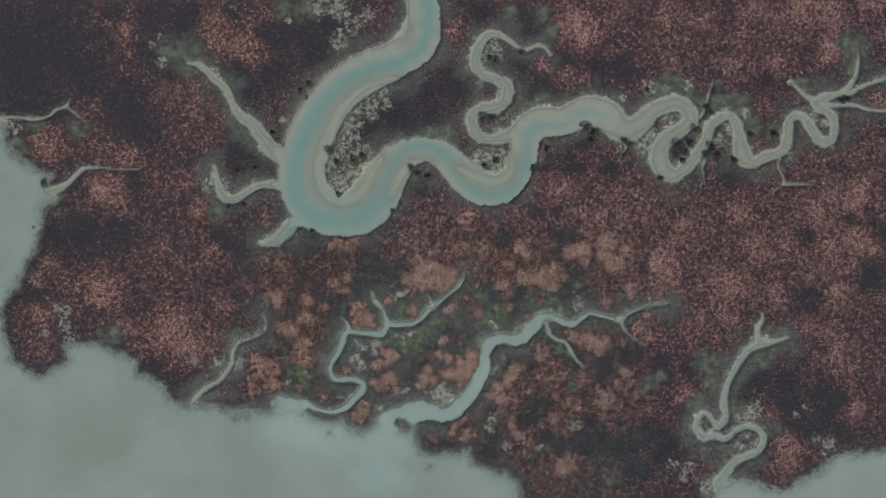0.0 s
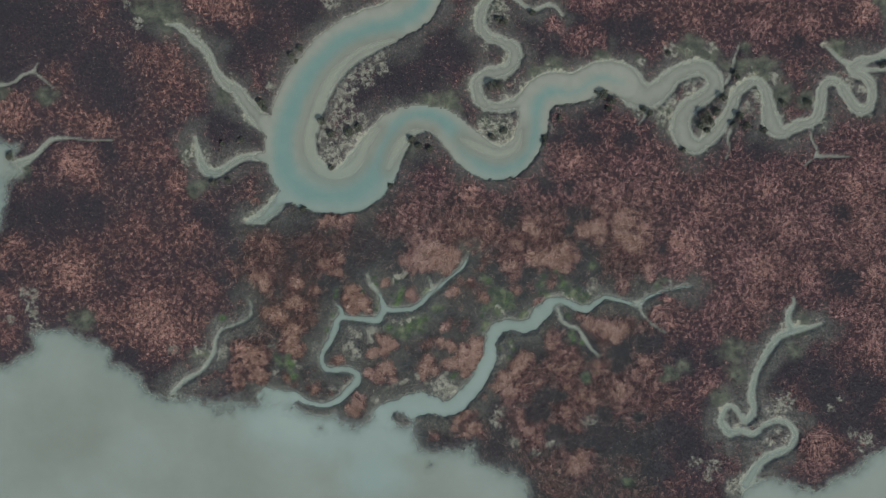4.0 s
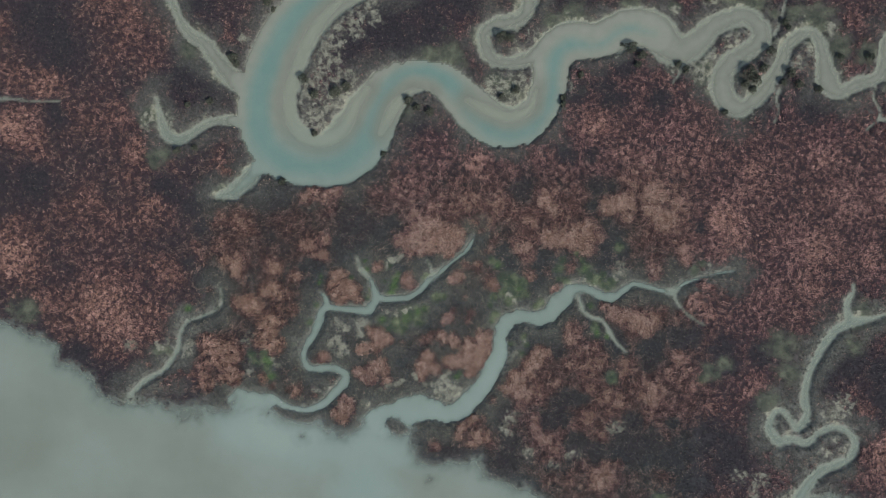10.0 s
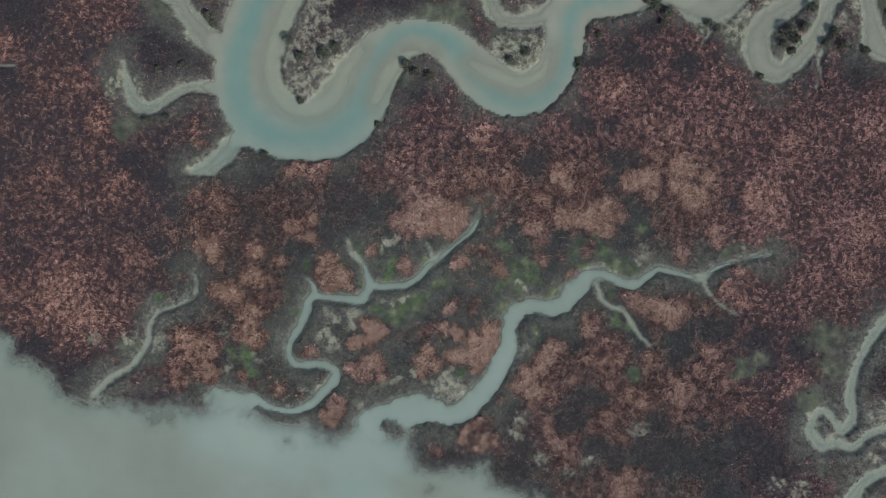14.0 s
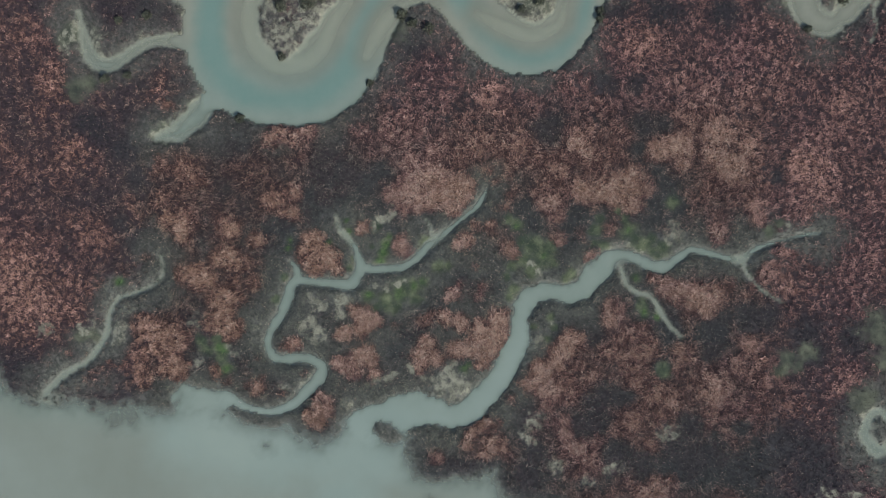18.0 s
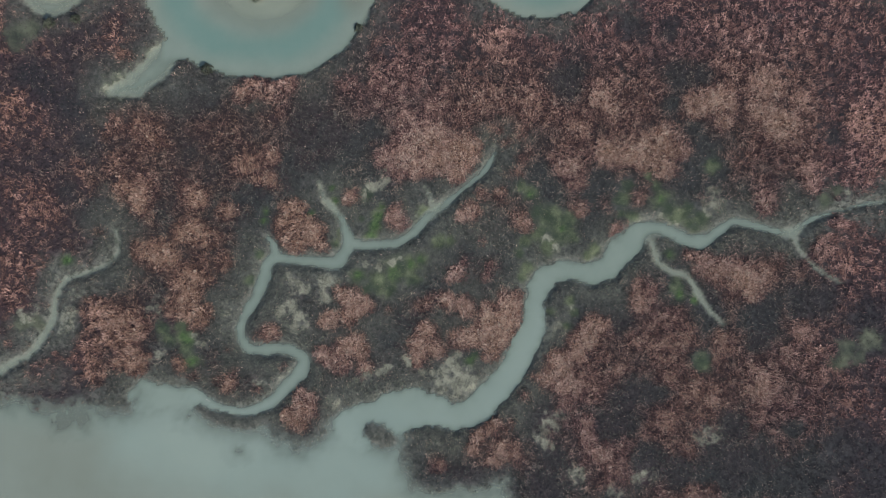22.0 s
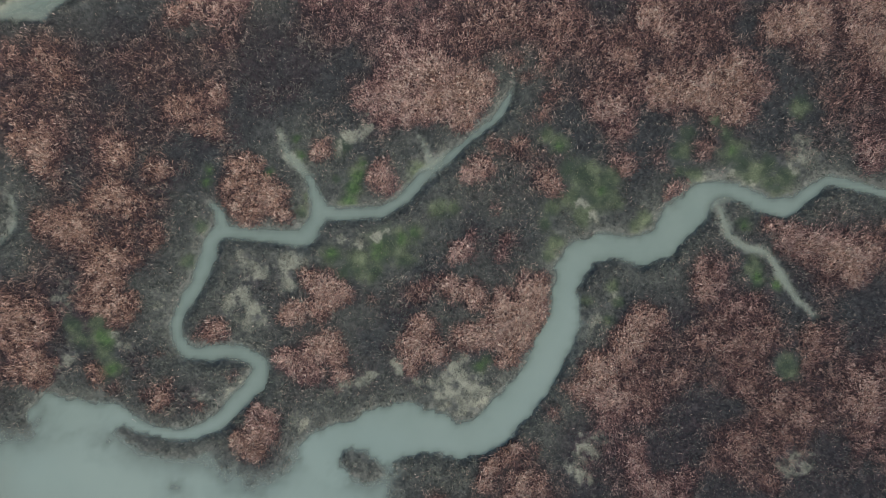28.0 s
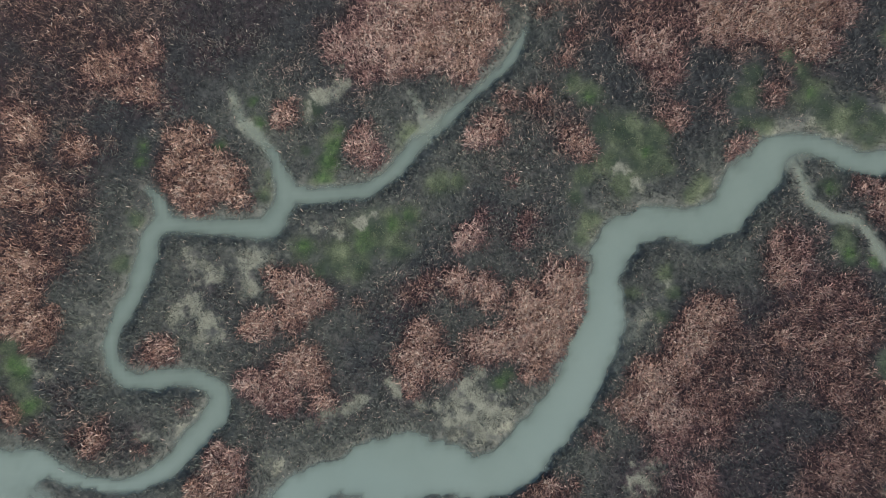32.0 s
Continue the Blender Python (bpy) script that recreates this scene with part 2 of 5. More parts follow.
south_far_left = [(-45.7, -17.1, 0.2), (-45.3, -20.1, 0.3), (-46.8, -21.9, 0.5), (-49.9, -23.2, 0.6), (-52.5, -24.1, 0.7),
    (-53.8, -26.6, 0.7), (-54.1, -29.2, 0.8), (-55.6, -31.9, 1), (-57.5, -34.2, 0.8), (-60.6, -35.7, 1),
    (-63.6, -38.7, 1.2)]
southeast = [(88.5, -22.7, 0.6), (86.3, -23.3, 1.1), (83.7, -23.9, 1.7), (81.2, -24.5, 2.1), (78.3, -25.9, 1.9),
    (75.9, -28.8, 1.8), (74, -32, 1.7), (72.5, -36, 1.7), (72, -39.7, 1.8), (72.4, -43, 1.9), (70.8, -45.6, 1.7),
    (69.2, -44, 1.3), (67.5, -42, 1.3), (65.6, -42.9, 1.4), (65, -45.9, 2.1), (66.7, -48.1, 2.3),
    (69.6, -47.8, 1.7), (72.5, -48.5, 1.7), (75, -46.5, 1.4), (78.3, -45.5, 1.5), (81.4, -46.9, 1.7),
    (82.1, -49.8, 1.9), (79.8, -52.4, 1.9), (75.4, -54.1, 2.4), (72.7, -57, 2.6), (70.6, -60.4, 3.3)]
southeast_tip = [(81.2, -24.2, 2.03), (80.5, -20.8, 1.45), (81.9, -18, 1.01), (81.7, -16.5, 0.58)]
head_north = [(95.3, 37.5, 2.3), (97.9, 38.9, 2.6), (100.8, 39.5, 1.7), (103.7, 41.4, 1.4), (105.4, 43.6, 1.2),
    (106.3, 47.2, 0.7), (106.3, 50.1, 0.4)]
head_east = [(100.8, 39.5, 1.45), (104.4, 40, 1.3), (108.7, 42.1, 1.16), (114.5, 43.9, 1.16)]
head_south = [(96.4, 37.1, 1.74), (100.8, 36.8, 1.16), (105.1, 36.8, 1.01), (109.4, 35.6, 0.87), (115.2, 35.2, 0.72)]
head_west = [(95, 38.1, 1.59), (92.8, 39.2, 1.01), (90.9, 41, 0.87), (89.2, 42.6, 0.58)]
gully = [(86.6, 24.5, 0.7), (86, 21.1, 0.6), (87.3, 18.2, 0.7), (87.4, 16.6, 0.9), (90.6, 16.5, 0.7), (95, 16.4, 0.4)]
bank_gully = [(47.5, 28.2, 0.72), (46.9, 25.9, 0.58), (45.5, 24, 0.43)]
loop_gully = [(67, 22.6, 0.87), (66.4, 20.4, 0.58), (66.9, 18.2, 0.43), (66, 16.1, 0.29)]
ridge_gully = [(68.9, 42.4, 0.29), (67.9, 39.2, 0.29), (66.9, 35.6, 0.58), (66, 33.7, 0.87)]
gully_twig = [(87.4, 16.6, 0.58), (85.6, 15.3, 0.43), (84.4, 14.3, 0.29)]
SILTY = [river_upper, river_lower, river_head, north_creek, west_creek, west_inlet, west_pool,
         far_west_creek, far_west_twig, bay_creek, south_left_tip, south_left_twig, south_main_twig, south_side, south_far_left,
         southeast, southeast_tip, head_north, head_east, head_south, head_west, gully, gully_twig, bank_gully, loop_gully, ridge_gully]
CREEKS = [river_upper, river_lower, river_head, north_creek, west_creek, west_inlet, west_pool, far_west_creek, far_west_twig, bay_creek, south_left, south_left_tip, south_left_spur, south_left_branch, south_left_twig, south_main, south_main_head, south_main_twig, south_side, south_far_left, southeast, southeast_tip, head_north, head_east, head_south, head_west, gully, bank_gully, loop_gully, ridge_gully, gully_twig]
deep_upper = [(-5.4, 68.2, 4.9), (-4.2, 63.8, 5.2), (-3.9, 58.1, 5.2), (-5.2, 52.3, 5.2), (-10.4, 48.2, 5.5),
    (-17.7, 45.9, 5.8), (-24, 43.3, 5.8), (-29.5, 38.1, 6.1), (-33.4, 32.7, 6.1), (-36.3, 26.5, 6.4),
    (-37.9, 20.7, 6.4), (-37.6, 14.6, 6.4), (-33.9, 9.1, 5.8), (-27.4, 7.1, 4.9), (-20.8, 8.1, 5.8),
    (-16.2, 13.2, 6.4), (-13.6, 19.3, 5.8), (-10, 24.8, 4.6), (-5.2, 26.5, 4.3), (-0.3, 25, 4.9), (3.2, 21, 5.2),
    (8.4, 14.9, 4.6), (14.6, 13.9, 4.1), (19.7, 17.8, 4.1), (21.4, 23.6, 4.1)]
deep_lower = [(21.4, 23.6, 4.1), (21.9, 29.1, 4.3), (24.8, 31.7, 3.8), (30.5, 31.7, 2.9), (36.3, 34.9, 2.3),
    (41.4, 34, 1.7)]
DEEP_WATER = [deep_upper, deep_lower]
west_shore = [(-171.4, 78.3), (-122.2, 55.2), (-119.3, 42.1), (-114.2, 35.5), (-112.1, 32.7), (-111.8, 27.9),
    (-109.9, 24.2), (-104.5, 20.8), (-99.6, 19), (-101.6, 17.2), (-100.2, 14.9), (-99, 12.9), (-101.9, 10.9),
    (-102.8, 5.9), (-103.9, 0.1), (-106.6, -4.2), (-108.3, -8.5), (-110.9, -12.2), (-112.8, -16.5),
    (-112.3, -21.6), (-110.3, -27.7), (-106.8, -31), (-102.5, -31.8), (-98.4, -30.5), (-96.7, -27.9),
    (-97.9, -24.8), (-95, -23.9), (-91.1, -23.6), (-86, -24.8), (-82.2, -26.6), (-79, -28.8), (-78, -31.7),
    (-75.3, -32.9), (-72.7, -33.7), (-69.8, -38), (-66.3, -39.8), (-61.1, -39.8), (-55.6, -40.5), (-51.2, -41),
    (-45.5, -41.4), (-40.4, -40.6), (-36.8, -38.7)]
south_shore = [(-36.8, -38.7), (-34.6, -40.7), (-30.3, -42.3), (-25.9, -43.4), (-23.7, -45.6), (-20.1, -46.8), (-18, -45.5),
    (-16.8, -43), (-14.2, -41.5), (-9.8, -41.8), (-7.4, -43.9), (-6.9, -45.9), (-6.7, -48.5), (-5.5, -51.7),
    (-1.2, -52.3), (2.6, -51.8), (6.7, -51.4), (8.4, -54.9), (12.5, -56.5), (16.8, -57.5), (19.1, -60.7),
    (21.9, -65), (25.5, -70.8), (29.8, -80.9)]
LAGOON_SHORE = west_shore + south_shore
BAY_SHORE = [(66.7, -80.9), (67.5, -66.4), (69.6, -61.2), (73.3, -59.5), (77.3, -58.9), (80.5, -59.6), (83.4, -61.1),
    (87.2, -61.5), (90.6, -59.6), (95, -57.5), (98.6, -54.1), (102.2, -52.7), (108, -52), (113.8, -50.5),
    (123.9, -48.4), (135.5, -50.5)]
MOUTH = [(11.8, -29.2, 2.3), (9.5, -33.7, 2.6), (6.4, -39, 2.7), (2.6, -42.8, 3.3), (-3.5, -43.2, 3.8),
    (-8.8, -42.4, 4.6), (-12.7, -45.8, 6.9), (-15.7, -51.1, 9.9), (-16.5, -58.7, 12.9)]
shallows = [(-43.1, -44.9, 6.85), (-34.7, -46.5, 12.94), (-23.3, -47.3, 13.7), (-12.7, -47.3, 13.7)]
SHEEN = [shallows]
SPIT = [(-34.6, -41.3, 0.5), (-32.6, -42.5, 1.2), (-30.3, -43.1, 1.5), (-28, -43.3, 1.4), (-26, -42.9, 1.2),
    (-23.7, -42, 0.8)]
inner_upper = [(-9.3, 57.3, 1.45), (-10.4, 54.9, 1.45)]
inner_bar = [(-12.2, 43.9, 1.2), (-16.5, 42.7, 1.4), (-20.8, 41, 1.7), (-24.9, 37.2, 2.3), (-27.5, 33.2, 2.9),
    (-29.8, 27.7, 3.2), (-31.3, 21.9, 3.5), (-30.7, 16.8, 4.1), (-27.8, 13.2, 3.8), (-23.7, 12.9, 3.2),
    (-20.6, 15.2, 2.9), (-18.5, 19.3, 2.3), (-15.9, 23, 1.7)]
south_bar = [(-13.3, 13.9, 1.45), (-11.9, 16.8, 2.32), (-10.1, 19.8, 2.61), (-7.1, 22.1, 2.03), (-3.5, 22.1, 1.16)]
east_bar = [(4.1, 20.7, 1.16), (8.1, 18.7, 2.32), (12.7, 17.2, 2.32), (16.8, 19, 1.74), (18, 22.6, 0.87)]
SHOALS = [inner_upper, inner_bar, south_bar, east_bar]
ISLETS = [(-11.4, -44.6, 0.92), (-10.5, -45, 1.15), (-9.3, -45.6, 0.98), (-8.4, -45.9, 0.46), (3.1, -10, 0.01)]
DROWNED = [(-52.9, -42.8, 1.8), (-50.3, -42.5, 1.4), (-29.2, -47.3, 0.7), (-56.4, -39.5, 1.4), (-69.6, -34.3, 1.6),
    (-76.7, -31.8, 1.6), (-47.3, -41.5, 1.4), (-43.2, -40.5, 1.2), (-36.1, -42.5, 1), (-23.9, -46.3, 1),
    (-10.7, -46.1, 1.2), (-5.2, -50.7, 1.4), (8.5, -53.8, 1.4), (-3.5, -56.1, 0.5)]

# patches as x, y, radius
brown_patches = [(-44.3, -4.4, 4.7), (-37.2, -3.3, 4.7), (-30.1, -4.5, 4.7), (-24.2, -0.4, 4.1), (-44.4, -10.3, 4.1),
    (-37.3, -10.4, 4.7), (-30.2, -8.6, 4.1), (-25.5, -9.9, 3), (-36.1, -16.3, 4.1), (-30.2, -16.3, 3),
    (-42.1, -16.8, 3.5), (-39.1, -22.2, 4.1), (-33.2, -22.2, 3.5), (-33.3, -26.9, 3), (-44.5, -29.8, 3.5),
    (-44.5, -34.5, 3), (-20.7, 0.7, 2.4), (-14.8, -0.5, 3.5), (-7.7, -0.5, 4.7), (-0.6, -1.8, 4.7),
    (-3, -6.5, 3.5), (-7.7, -7, 3), (5.3, -0.6, 3.5), (11.2, -0.7, 4.7), (17.1, -0.7, 4.7), (23.1, -0.8, 4.1),
    (23, -5.5, 3.5), (17.1, -6.6, 2.4), (15.9, -9.6, 1.8)]
brown_east_patches = [(4, -15.4, 3.5), (1.7, -16.6, 2.4), (7, -14.8, 2.4), (2.2, -22.5, 2.4), (5.2, -23.1, 1.8), (-15, -30, 4.1),
    (-10.2, -28.9, 3), (-4.3, -28.9, 3), (0.4, -29, 3.5), (5.1, -28.4, 3.5), (-15, -34.7, 3.5), (-5, -33.6, 3),
    (24.6, -25.6, 2.1), (38.2, -23.9, 4.1), (41.8, -22.2, 3), (43.1, -6.2, 3.5), (42.5, -12.1, 3),
    (37.8, -0.9, 3.5), (19.9, -32.1, 4.1), (16.9, -36.2, 4.7), (25.8, -30.3, 4.7), (29.9, -29.2, 3),
    (22.8, -38.6, 4.7), (28.7, -35.1, 4.1), (31.6, -39.8, 4.1), (36.4, -38.1, 3.5), (40.5, -34, 4.1),
    (42.8, -39.9, 3.5), (37.5, -43.4, 3.5), (19.8, -44.5, 3.5), (28.6, -44.5, 3.5)]
brown_south_patches = [(37.5, -47.5, 3.5), (6.2, -46.1, 3.5), (10.9, -42, 3), (2, -47.3, 2.4), (-21, -41.8, 3), (-25.7, -37.6, 3),
    (-33.9, -36.4, 2.1), (-25.6, -31.7, 2), (-36.2, -28.7, 3), (-10.3, -35.4, 2.1), (21.5, -48, 3),
    (42.8, -48.2, 2.4), (28.3, -12, 2.4), (48.8, -27, 4.7), (48.8, -38.8, 4.7), (-51.5, -20.3, 4.7),
    (-51.6, -29.7, 4.1), (-51.4, -8.5, 4.7), (49, -9.2, 4.7)]
brown_edge_patches = [(-0.5, -47.4, 3), (4.8, -49.7, 3.8), (10.9, -51.2, 3.8), (14.7, -46.7, 3), (20.8, -49.8, 3.8),
    (28.4, -49.8, 3.8), (33.8, -46.8, 3), (7.1, -45.9, 2.3)]
brown_gap_patches = [(-20.7, -4.5, 2.4), (-17.4, -6.5, 1.9), (-19.8, -8.3, 1.7), (-15.9, -4.6, 1.9), (-23.3, -11.1, 1.9),
    (-2.7, -14.3, 1.4), (0, -18.2, 1.4)]
brown_west_patches = [(-65.7, -30.3, 4.4), (-59.5, -33.8, 3.6), (-53.3, -33.9, 3.6), (-63, -26.7, 3.6), (26.7, 6.8, 6.2),
    (17.9, 11.3, 5.3), (10.8, 5.1, 5.3), (35.6, 8.6, 6.2), (53.4, 8.5, 7.1), (16.1, -3.8, 4.4)]
BROWN = [brown_patches, brown_east_patches, brown_south_patches, brown_edge_patches, brown_gap_patches, brown_west_patches]
bleached_reeds_a = [(4.2, -29.9, 1.3), (2.8, -31.6, 1.2), (7.5, -27.4, 1.5), (6.5, -30, 2), (5.5, -32.2, 1.5), (7.8,
    -31.4, 1.2), (4.9, -34.2, 1), (0.3, -10, 1.1), (-2.3, -8.5, 1.6), (-17.7, -19.4, 0.7), (0.5, -7.3, 1.9), (-18.9,
    -17.9, 1.3), (1.9, -6.4, 1.3), (-3, -5.7, 1.6), (-19.8, -16.5, 1), (-21.2, -18.9, 1.2), (-22.1, -17.3, 1.8), (-21.5,
    -15.1, 1.6), (18, -32.4, 1), (6.3, -46.6, 0.8), (21.5, -18, 0.5), (20.7, -7.4, 1.6), (23.4, -7.5, 1.3), (26, -7.7,
    1.9), (25.7, -6.3, 1.3), (28.2, -10, 0.7), (27.8, -8.7, 1.6), (27.8, -5.7, 1.5), (29.2, -7.4, 1.3), (-39.8, -20.6,
    1.4), (38.3, -23.9, 1.8), (32.4, -1.1, 1.4)]
bleached_reeds_b = [(39.8, -25.5, 1.4), (-43.7, -31.2, 1.8), (-42.9, -35, 1.5), (36.1, -3.4, 0.8), (-44.5, -32.7,
    1.1), (35.4, -0.4, 1.8), (-46.7, -31.1, 1.5), (-47.5, -28.9, 1.8), (31.2, -55.5, 2.2), (43.7, -3.5, 2.1), (54.4, -2.8,
    2.1), (55.9, -5, 1.5), (55.8, -4.2, 3.6), (-65.6, -24.4, 4.3), (60.9, -38.2, 1.3), (-68.5, -21.5, 6.1), (-87.3, -10.7,
    4.3), (37, 55.1, 2.9), (34.1, 58, 4.3), (-86.6, 15.3, 3.2), (87.6, -51.9, 4), (94.8, 10.3, 1.7), (104.9, 11, 2.2),
    (106.4, 13.9, 2.9), (107.8, 16, 1.7), (97.7, 49.3, 2.2), (99.2, 52.2, 2.6), (91.9, 61.6, 4.3), (99.2, 60.1, 3.6),
    (109.3, 62.3, 2.9)]
BLEACHED = [bleached_reeds_a, bleached_reeds_b]
pale_reeds_a = [(0.1, -23.4, 1.2), (-1, -26.9, 1.1), (1.2, -27.5, 1.3), (-3.5, -31.3, 1.1), (4.3, -28.1, 1), (0.5,
    -32, 1.3), (0.9, -15.8, 0.8), (-4.5, -33.1, 1.3), (-7.6, -16.3, 1.3), (-2.7, -33.6, 1.1), (1.9, -15, 1.2), (-11.8,
    -27.3, 1), (-8, -14.9, 0.7), (-5, -34.8, 1.1), (-13.1, -26.8, 1.5), (-14.1, -28.1, 1.5), (-14.9, -26.2, 1.1), (9,
    -16.2, 1), (9.8, -17.3, 0.6), (-12.6, -33.5, 1), (-13.4, -32.6, 1.3), (-6.9, -10, 0.7), (-5, -8.8, 1.3), (-12.2,
    -35.8, 0.8), (-14.8, -33, 1.3), (-16.8, -29.3, 1), (-14.2, -13.5, 0.7), (-13.7, -12.8, 0.9), (-17.8, -29.9, 0.7),
    (-7.6, -7.7, 1.5), (-9.5, -8.3, 1), (-6.2, -6.9, 1.6)]
pale_reeds_b = [(-15.4, -35.6, 1.1), (-16.7, -34.7, 1.2), (-17.5, -34.2, 1.1), (-4.8, -5.6, 1.6), (13.4, -35.3, 1.5),
    (-3.3, -4.8, 1.8), (12.4, -37.5, 1.2), (16.2, -33.2, 1.3), (14.2, -36.7, 1.5), (4.9, -43.4, 1.3), (16.7, -15.1, 0.9),
    (-6.4, -3.2, 1.4), (16.6, -34.6, 1.2), (17.2, -14.3, 0.6), (3.3, -45, 1.1), (18.6, -30.7, 1.6), (14.3, -9.3, 1), (15,
    -38.6, 1.5), (-2.6, -1, 1.1), (2.5, -46.6, 0.9), (15.7, -8.9, 1.2), (-19.6, -40.1, 1), (-25, -31.1, 1.2), (-20.9,
    -39.4, 1), (21.9, -17.8, 0.9), (-20.1, -41.2, 1.5), (5.6, -48.1, 0.9), (7.9, -47.3, 0.8), (-20.7, -42.6, 1.2), (-24.9,
    -10.7, 1), (24.6, -27.8, 0.8), (-21, -43.4, 1.4)]
pale_reeds_c = [(-22.4, -42, 1), (25.1, -26.5, 1.5), (-26.4, -10.6, 0.8), (-24.5, -7.5, 1.1), (17.7, -44.3, 1.4),
    (-27.9, -9.2, 1.3), (-30.5, -14.9, 1.2), (-30.3, -38, 1.2), (19.2, -47.4, 1.4), (-33.4, -28, 1), (-33.8, -18.3, 1.1),
    (21, -1.1, 1.2), (19.5, 0.4, 1.4), (-34.7, -28.4, 1.6), (5.8, 8.1, 2.1), (-22.3, 2.1, 1.1), (-35.3, -24.4, 2.1),
    (-35.1, -17.6, 1.6), (31.6, -21, 0.8), (-24.6, 1.4, 1.4), (-36, -26.9, 1.9), (-34.4, -13.1, 1.3), (-36.1, -26.6, 1.5),
    (-36.4, -24.7, 1.3), (32.9, -23.3, 0.8), (-36.8, -17.9, 1.1), (33.8, -21.6, 1.1), (-26.8, 2.2, 1.8), (-28.4, 0.7,
    1.1), (-38.3, -21.3, 1.1), (-36.9, -35.4, 1), (35.3, -23.2, 1.8)]
pale_reeds_d = [(32.2, -39.1, 1.1), (35.3, -32.3, 0.7), (-42.1, -20.2, 1.1), (-42.1, -13.9, 1.1), (-42.1, -12.2, 1.5),
    (41.4, -23.2, 1.1), (-44.4, -11.4, 1.1), (41.4, -14.1, 1.4), (-45.2, -35, 1.1), (32.1, -52.8, 1.1), (41.3, -38.4,
    1.8), (34.4, -52.4, 1.1), (-48.2, -27.3, 1.1), (-49, -33.4, 1.8), (-48.3, -36.5, 1.4), (40.7, -1.9, 1.4), (46.6,
    -31.6, 1.4), (29.1, 14.6, 2.2), (-50.5, -34.9, 1.1), (48.2, -21.7, 1.1), (48.2, -33.9, 1.2), (42.2, 1.8, 2.1), (41.5,
    3.4, 1.4), (47.5, -9.6, 1.1), (48.3, -11.8, 0.8), (49.7, -20.2, 1.4), (31.2, 16, 2.6), (51.3, -16.8, 1.1), (-55,
    -14.4, 1.5), (46.8, -0.4, 1.5), (51.2, -35.4, 1.4), (52.8, -22.5, 1.4)]
pale_reeds_e = [(52.8, -17.2, 0.9), (-57.3, -13.6, 2.1), (52.7, -41.5, 1.4), (-59.6, -22.7, 1.9), (-59.6, -25.8, 1.1),
    (53.6, -8.8, 1.2), (55.1, -11.1, 1.1), (55.9, -7.3, 1.4), (-58.7, 0, 1.1), (58.7, -7.1, 2.2), (62.3, -36, 1.4), (65.9,
    -17.9, 1.7), (-62.7, 11, 2.2), (61.6, 5.9, 2.2), (-72.9, -20.1, 3.6), (73.1, -17.2, 2), (25.4, 47.1, 2.2), (73.1, -10,
    3.6), (31.2, 45, 2.5), (-79.4, -20.1, 2.9), (37, 43.5, 2), (2.3, 55.1, 1.6), (32.7, 52.2, 3.2), (-85.9, -14.3, 2.9),
    (-45.4, 48.6, 3.2), (76, 8.8, 2.2), (80.4, -2, 2.2), (80.4, 1.6, 2.9), (84.7, -11.4, 2.9), (84, -41.8, 1.4), (-49.7,
    50, 4.6), (-90.2, -8.5, 2.9)]
pale_reeds_f = [(-83.7, 13.2, 2.2), (-52.6, 50.7, 3.6), (-80.8, 21.8, 2.9), (-80.1, 24.7, 3.6), (85.4, -54.8, 2.6),
    (87.6, 1.6, 1.7), (58.7, 47.1, 2.2), (91.9, -20.1, 1.7), (-57.7, 52.9, 2.9), (89, -54.1, 2.3), (-59.1, 59.4, 3.2),
    (-101, -3.5, 2.2), (99.2, -30.2, 2.3), (-103.2, -17.2, 2.9), (57.2, 59.4, 3.6), (97.7, 0.1, 2.9), (100.6, -25.9, 4.3),
    (-103.9, -8.5, 1.7), (100.6, -11.4, 2.9), (96.3, 8.1, 3.6), (73.1, 47.1, 2.6), (103.5, -31.7, 3.6), (65.9, 59.4, 2.9),
    (99.2, 13.2, 2.9), (104.9, -41.8, 2.9), (-101, 25.4, 3.6), (106.4, 1.6, 3.6), (84.7, 47.1, 2.9), (-81.5, 55.1, 2.6),
    (109.3, 0.1, 2.2), (-103.2, 29.1, 2.9), (78.9, 60.9, 3.6)]
pale_reeds_g = [(86.2, 59.4, 2.9), (110.7, 38.4, 2.6), (112.2, 55.1, 2.2)]
PALE = [pale_reeds_a, pale_reeds_b, pale_reeds_c, pale_reeds_d, pale_reeds_e, pale_reeds_f, pale_reeds_g]
brown_reeds_a = [(-3.2, -26.4, 0.9), (1.5, -21.7, 1.1), (-4.2, -27.7, 1.1), (4.1, -23.8, 0.7), (4.6, -22.3, 0.9),
    (3.5, -19.1, 0.7), (-8.7, -28.3, 0.9), (-7.1, -14.1, 0.5), (3.8, -12.8, 1.1), (8.1, -15.3, 0.7), (6, -12.5, 1.3),
    (-12.8, -37.3, 0.6), (8.4, -9.9, 0.7), (10.6, -37, 0.8), (9.1, -39.6, 1.1), (9, -8.1, 0.9), (6.8, -5.8, 1.1), (-11.1,
    -5.8, 0.9), (6.4, -43.5, 1.2), (5.8, -4.1, 1.1), (7.6, -43.1, 0.9), (8.8, -4.8, 0.9), (16.5, -10.8, 1), (-23.7, -31.2,
    0.8), (15.3, -8, 0.8), (14.9, -40.8, 1.3), (19.7, -34.3, 1.1), (-23, -35.7, 0.8), (17.8, -37.8, 1.3), (-2, -48.8,
    1.4), (4.3, 0.5, 1.9), (-26.4, -31.5, 0.8)]
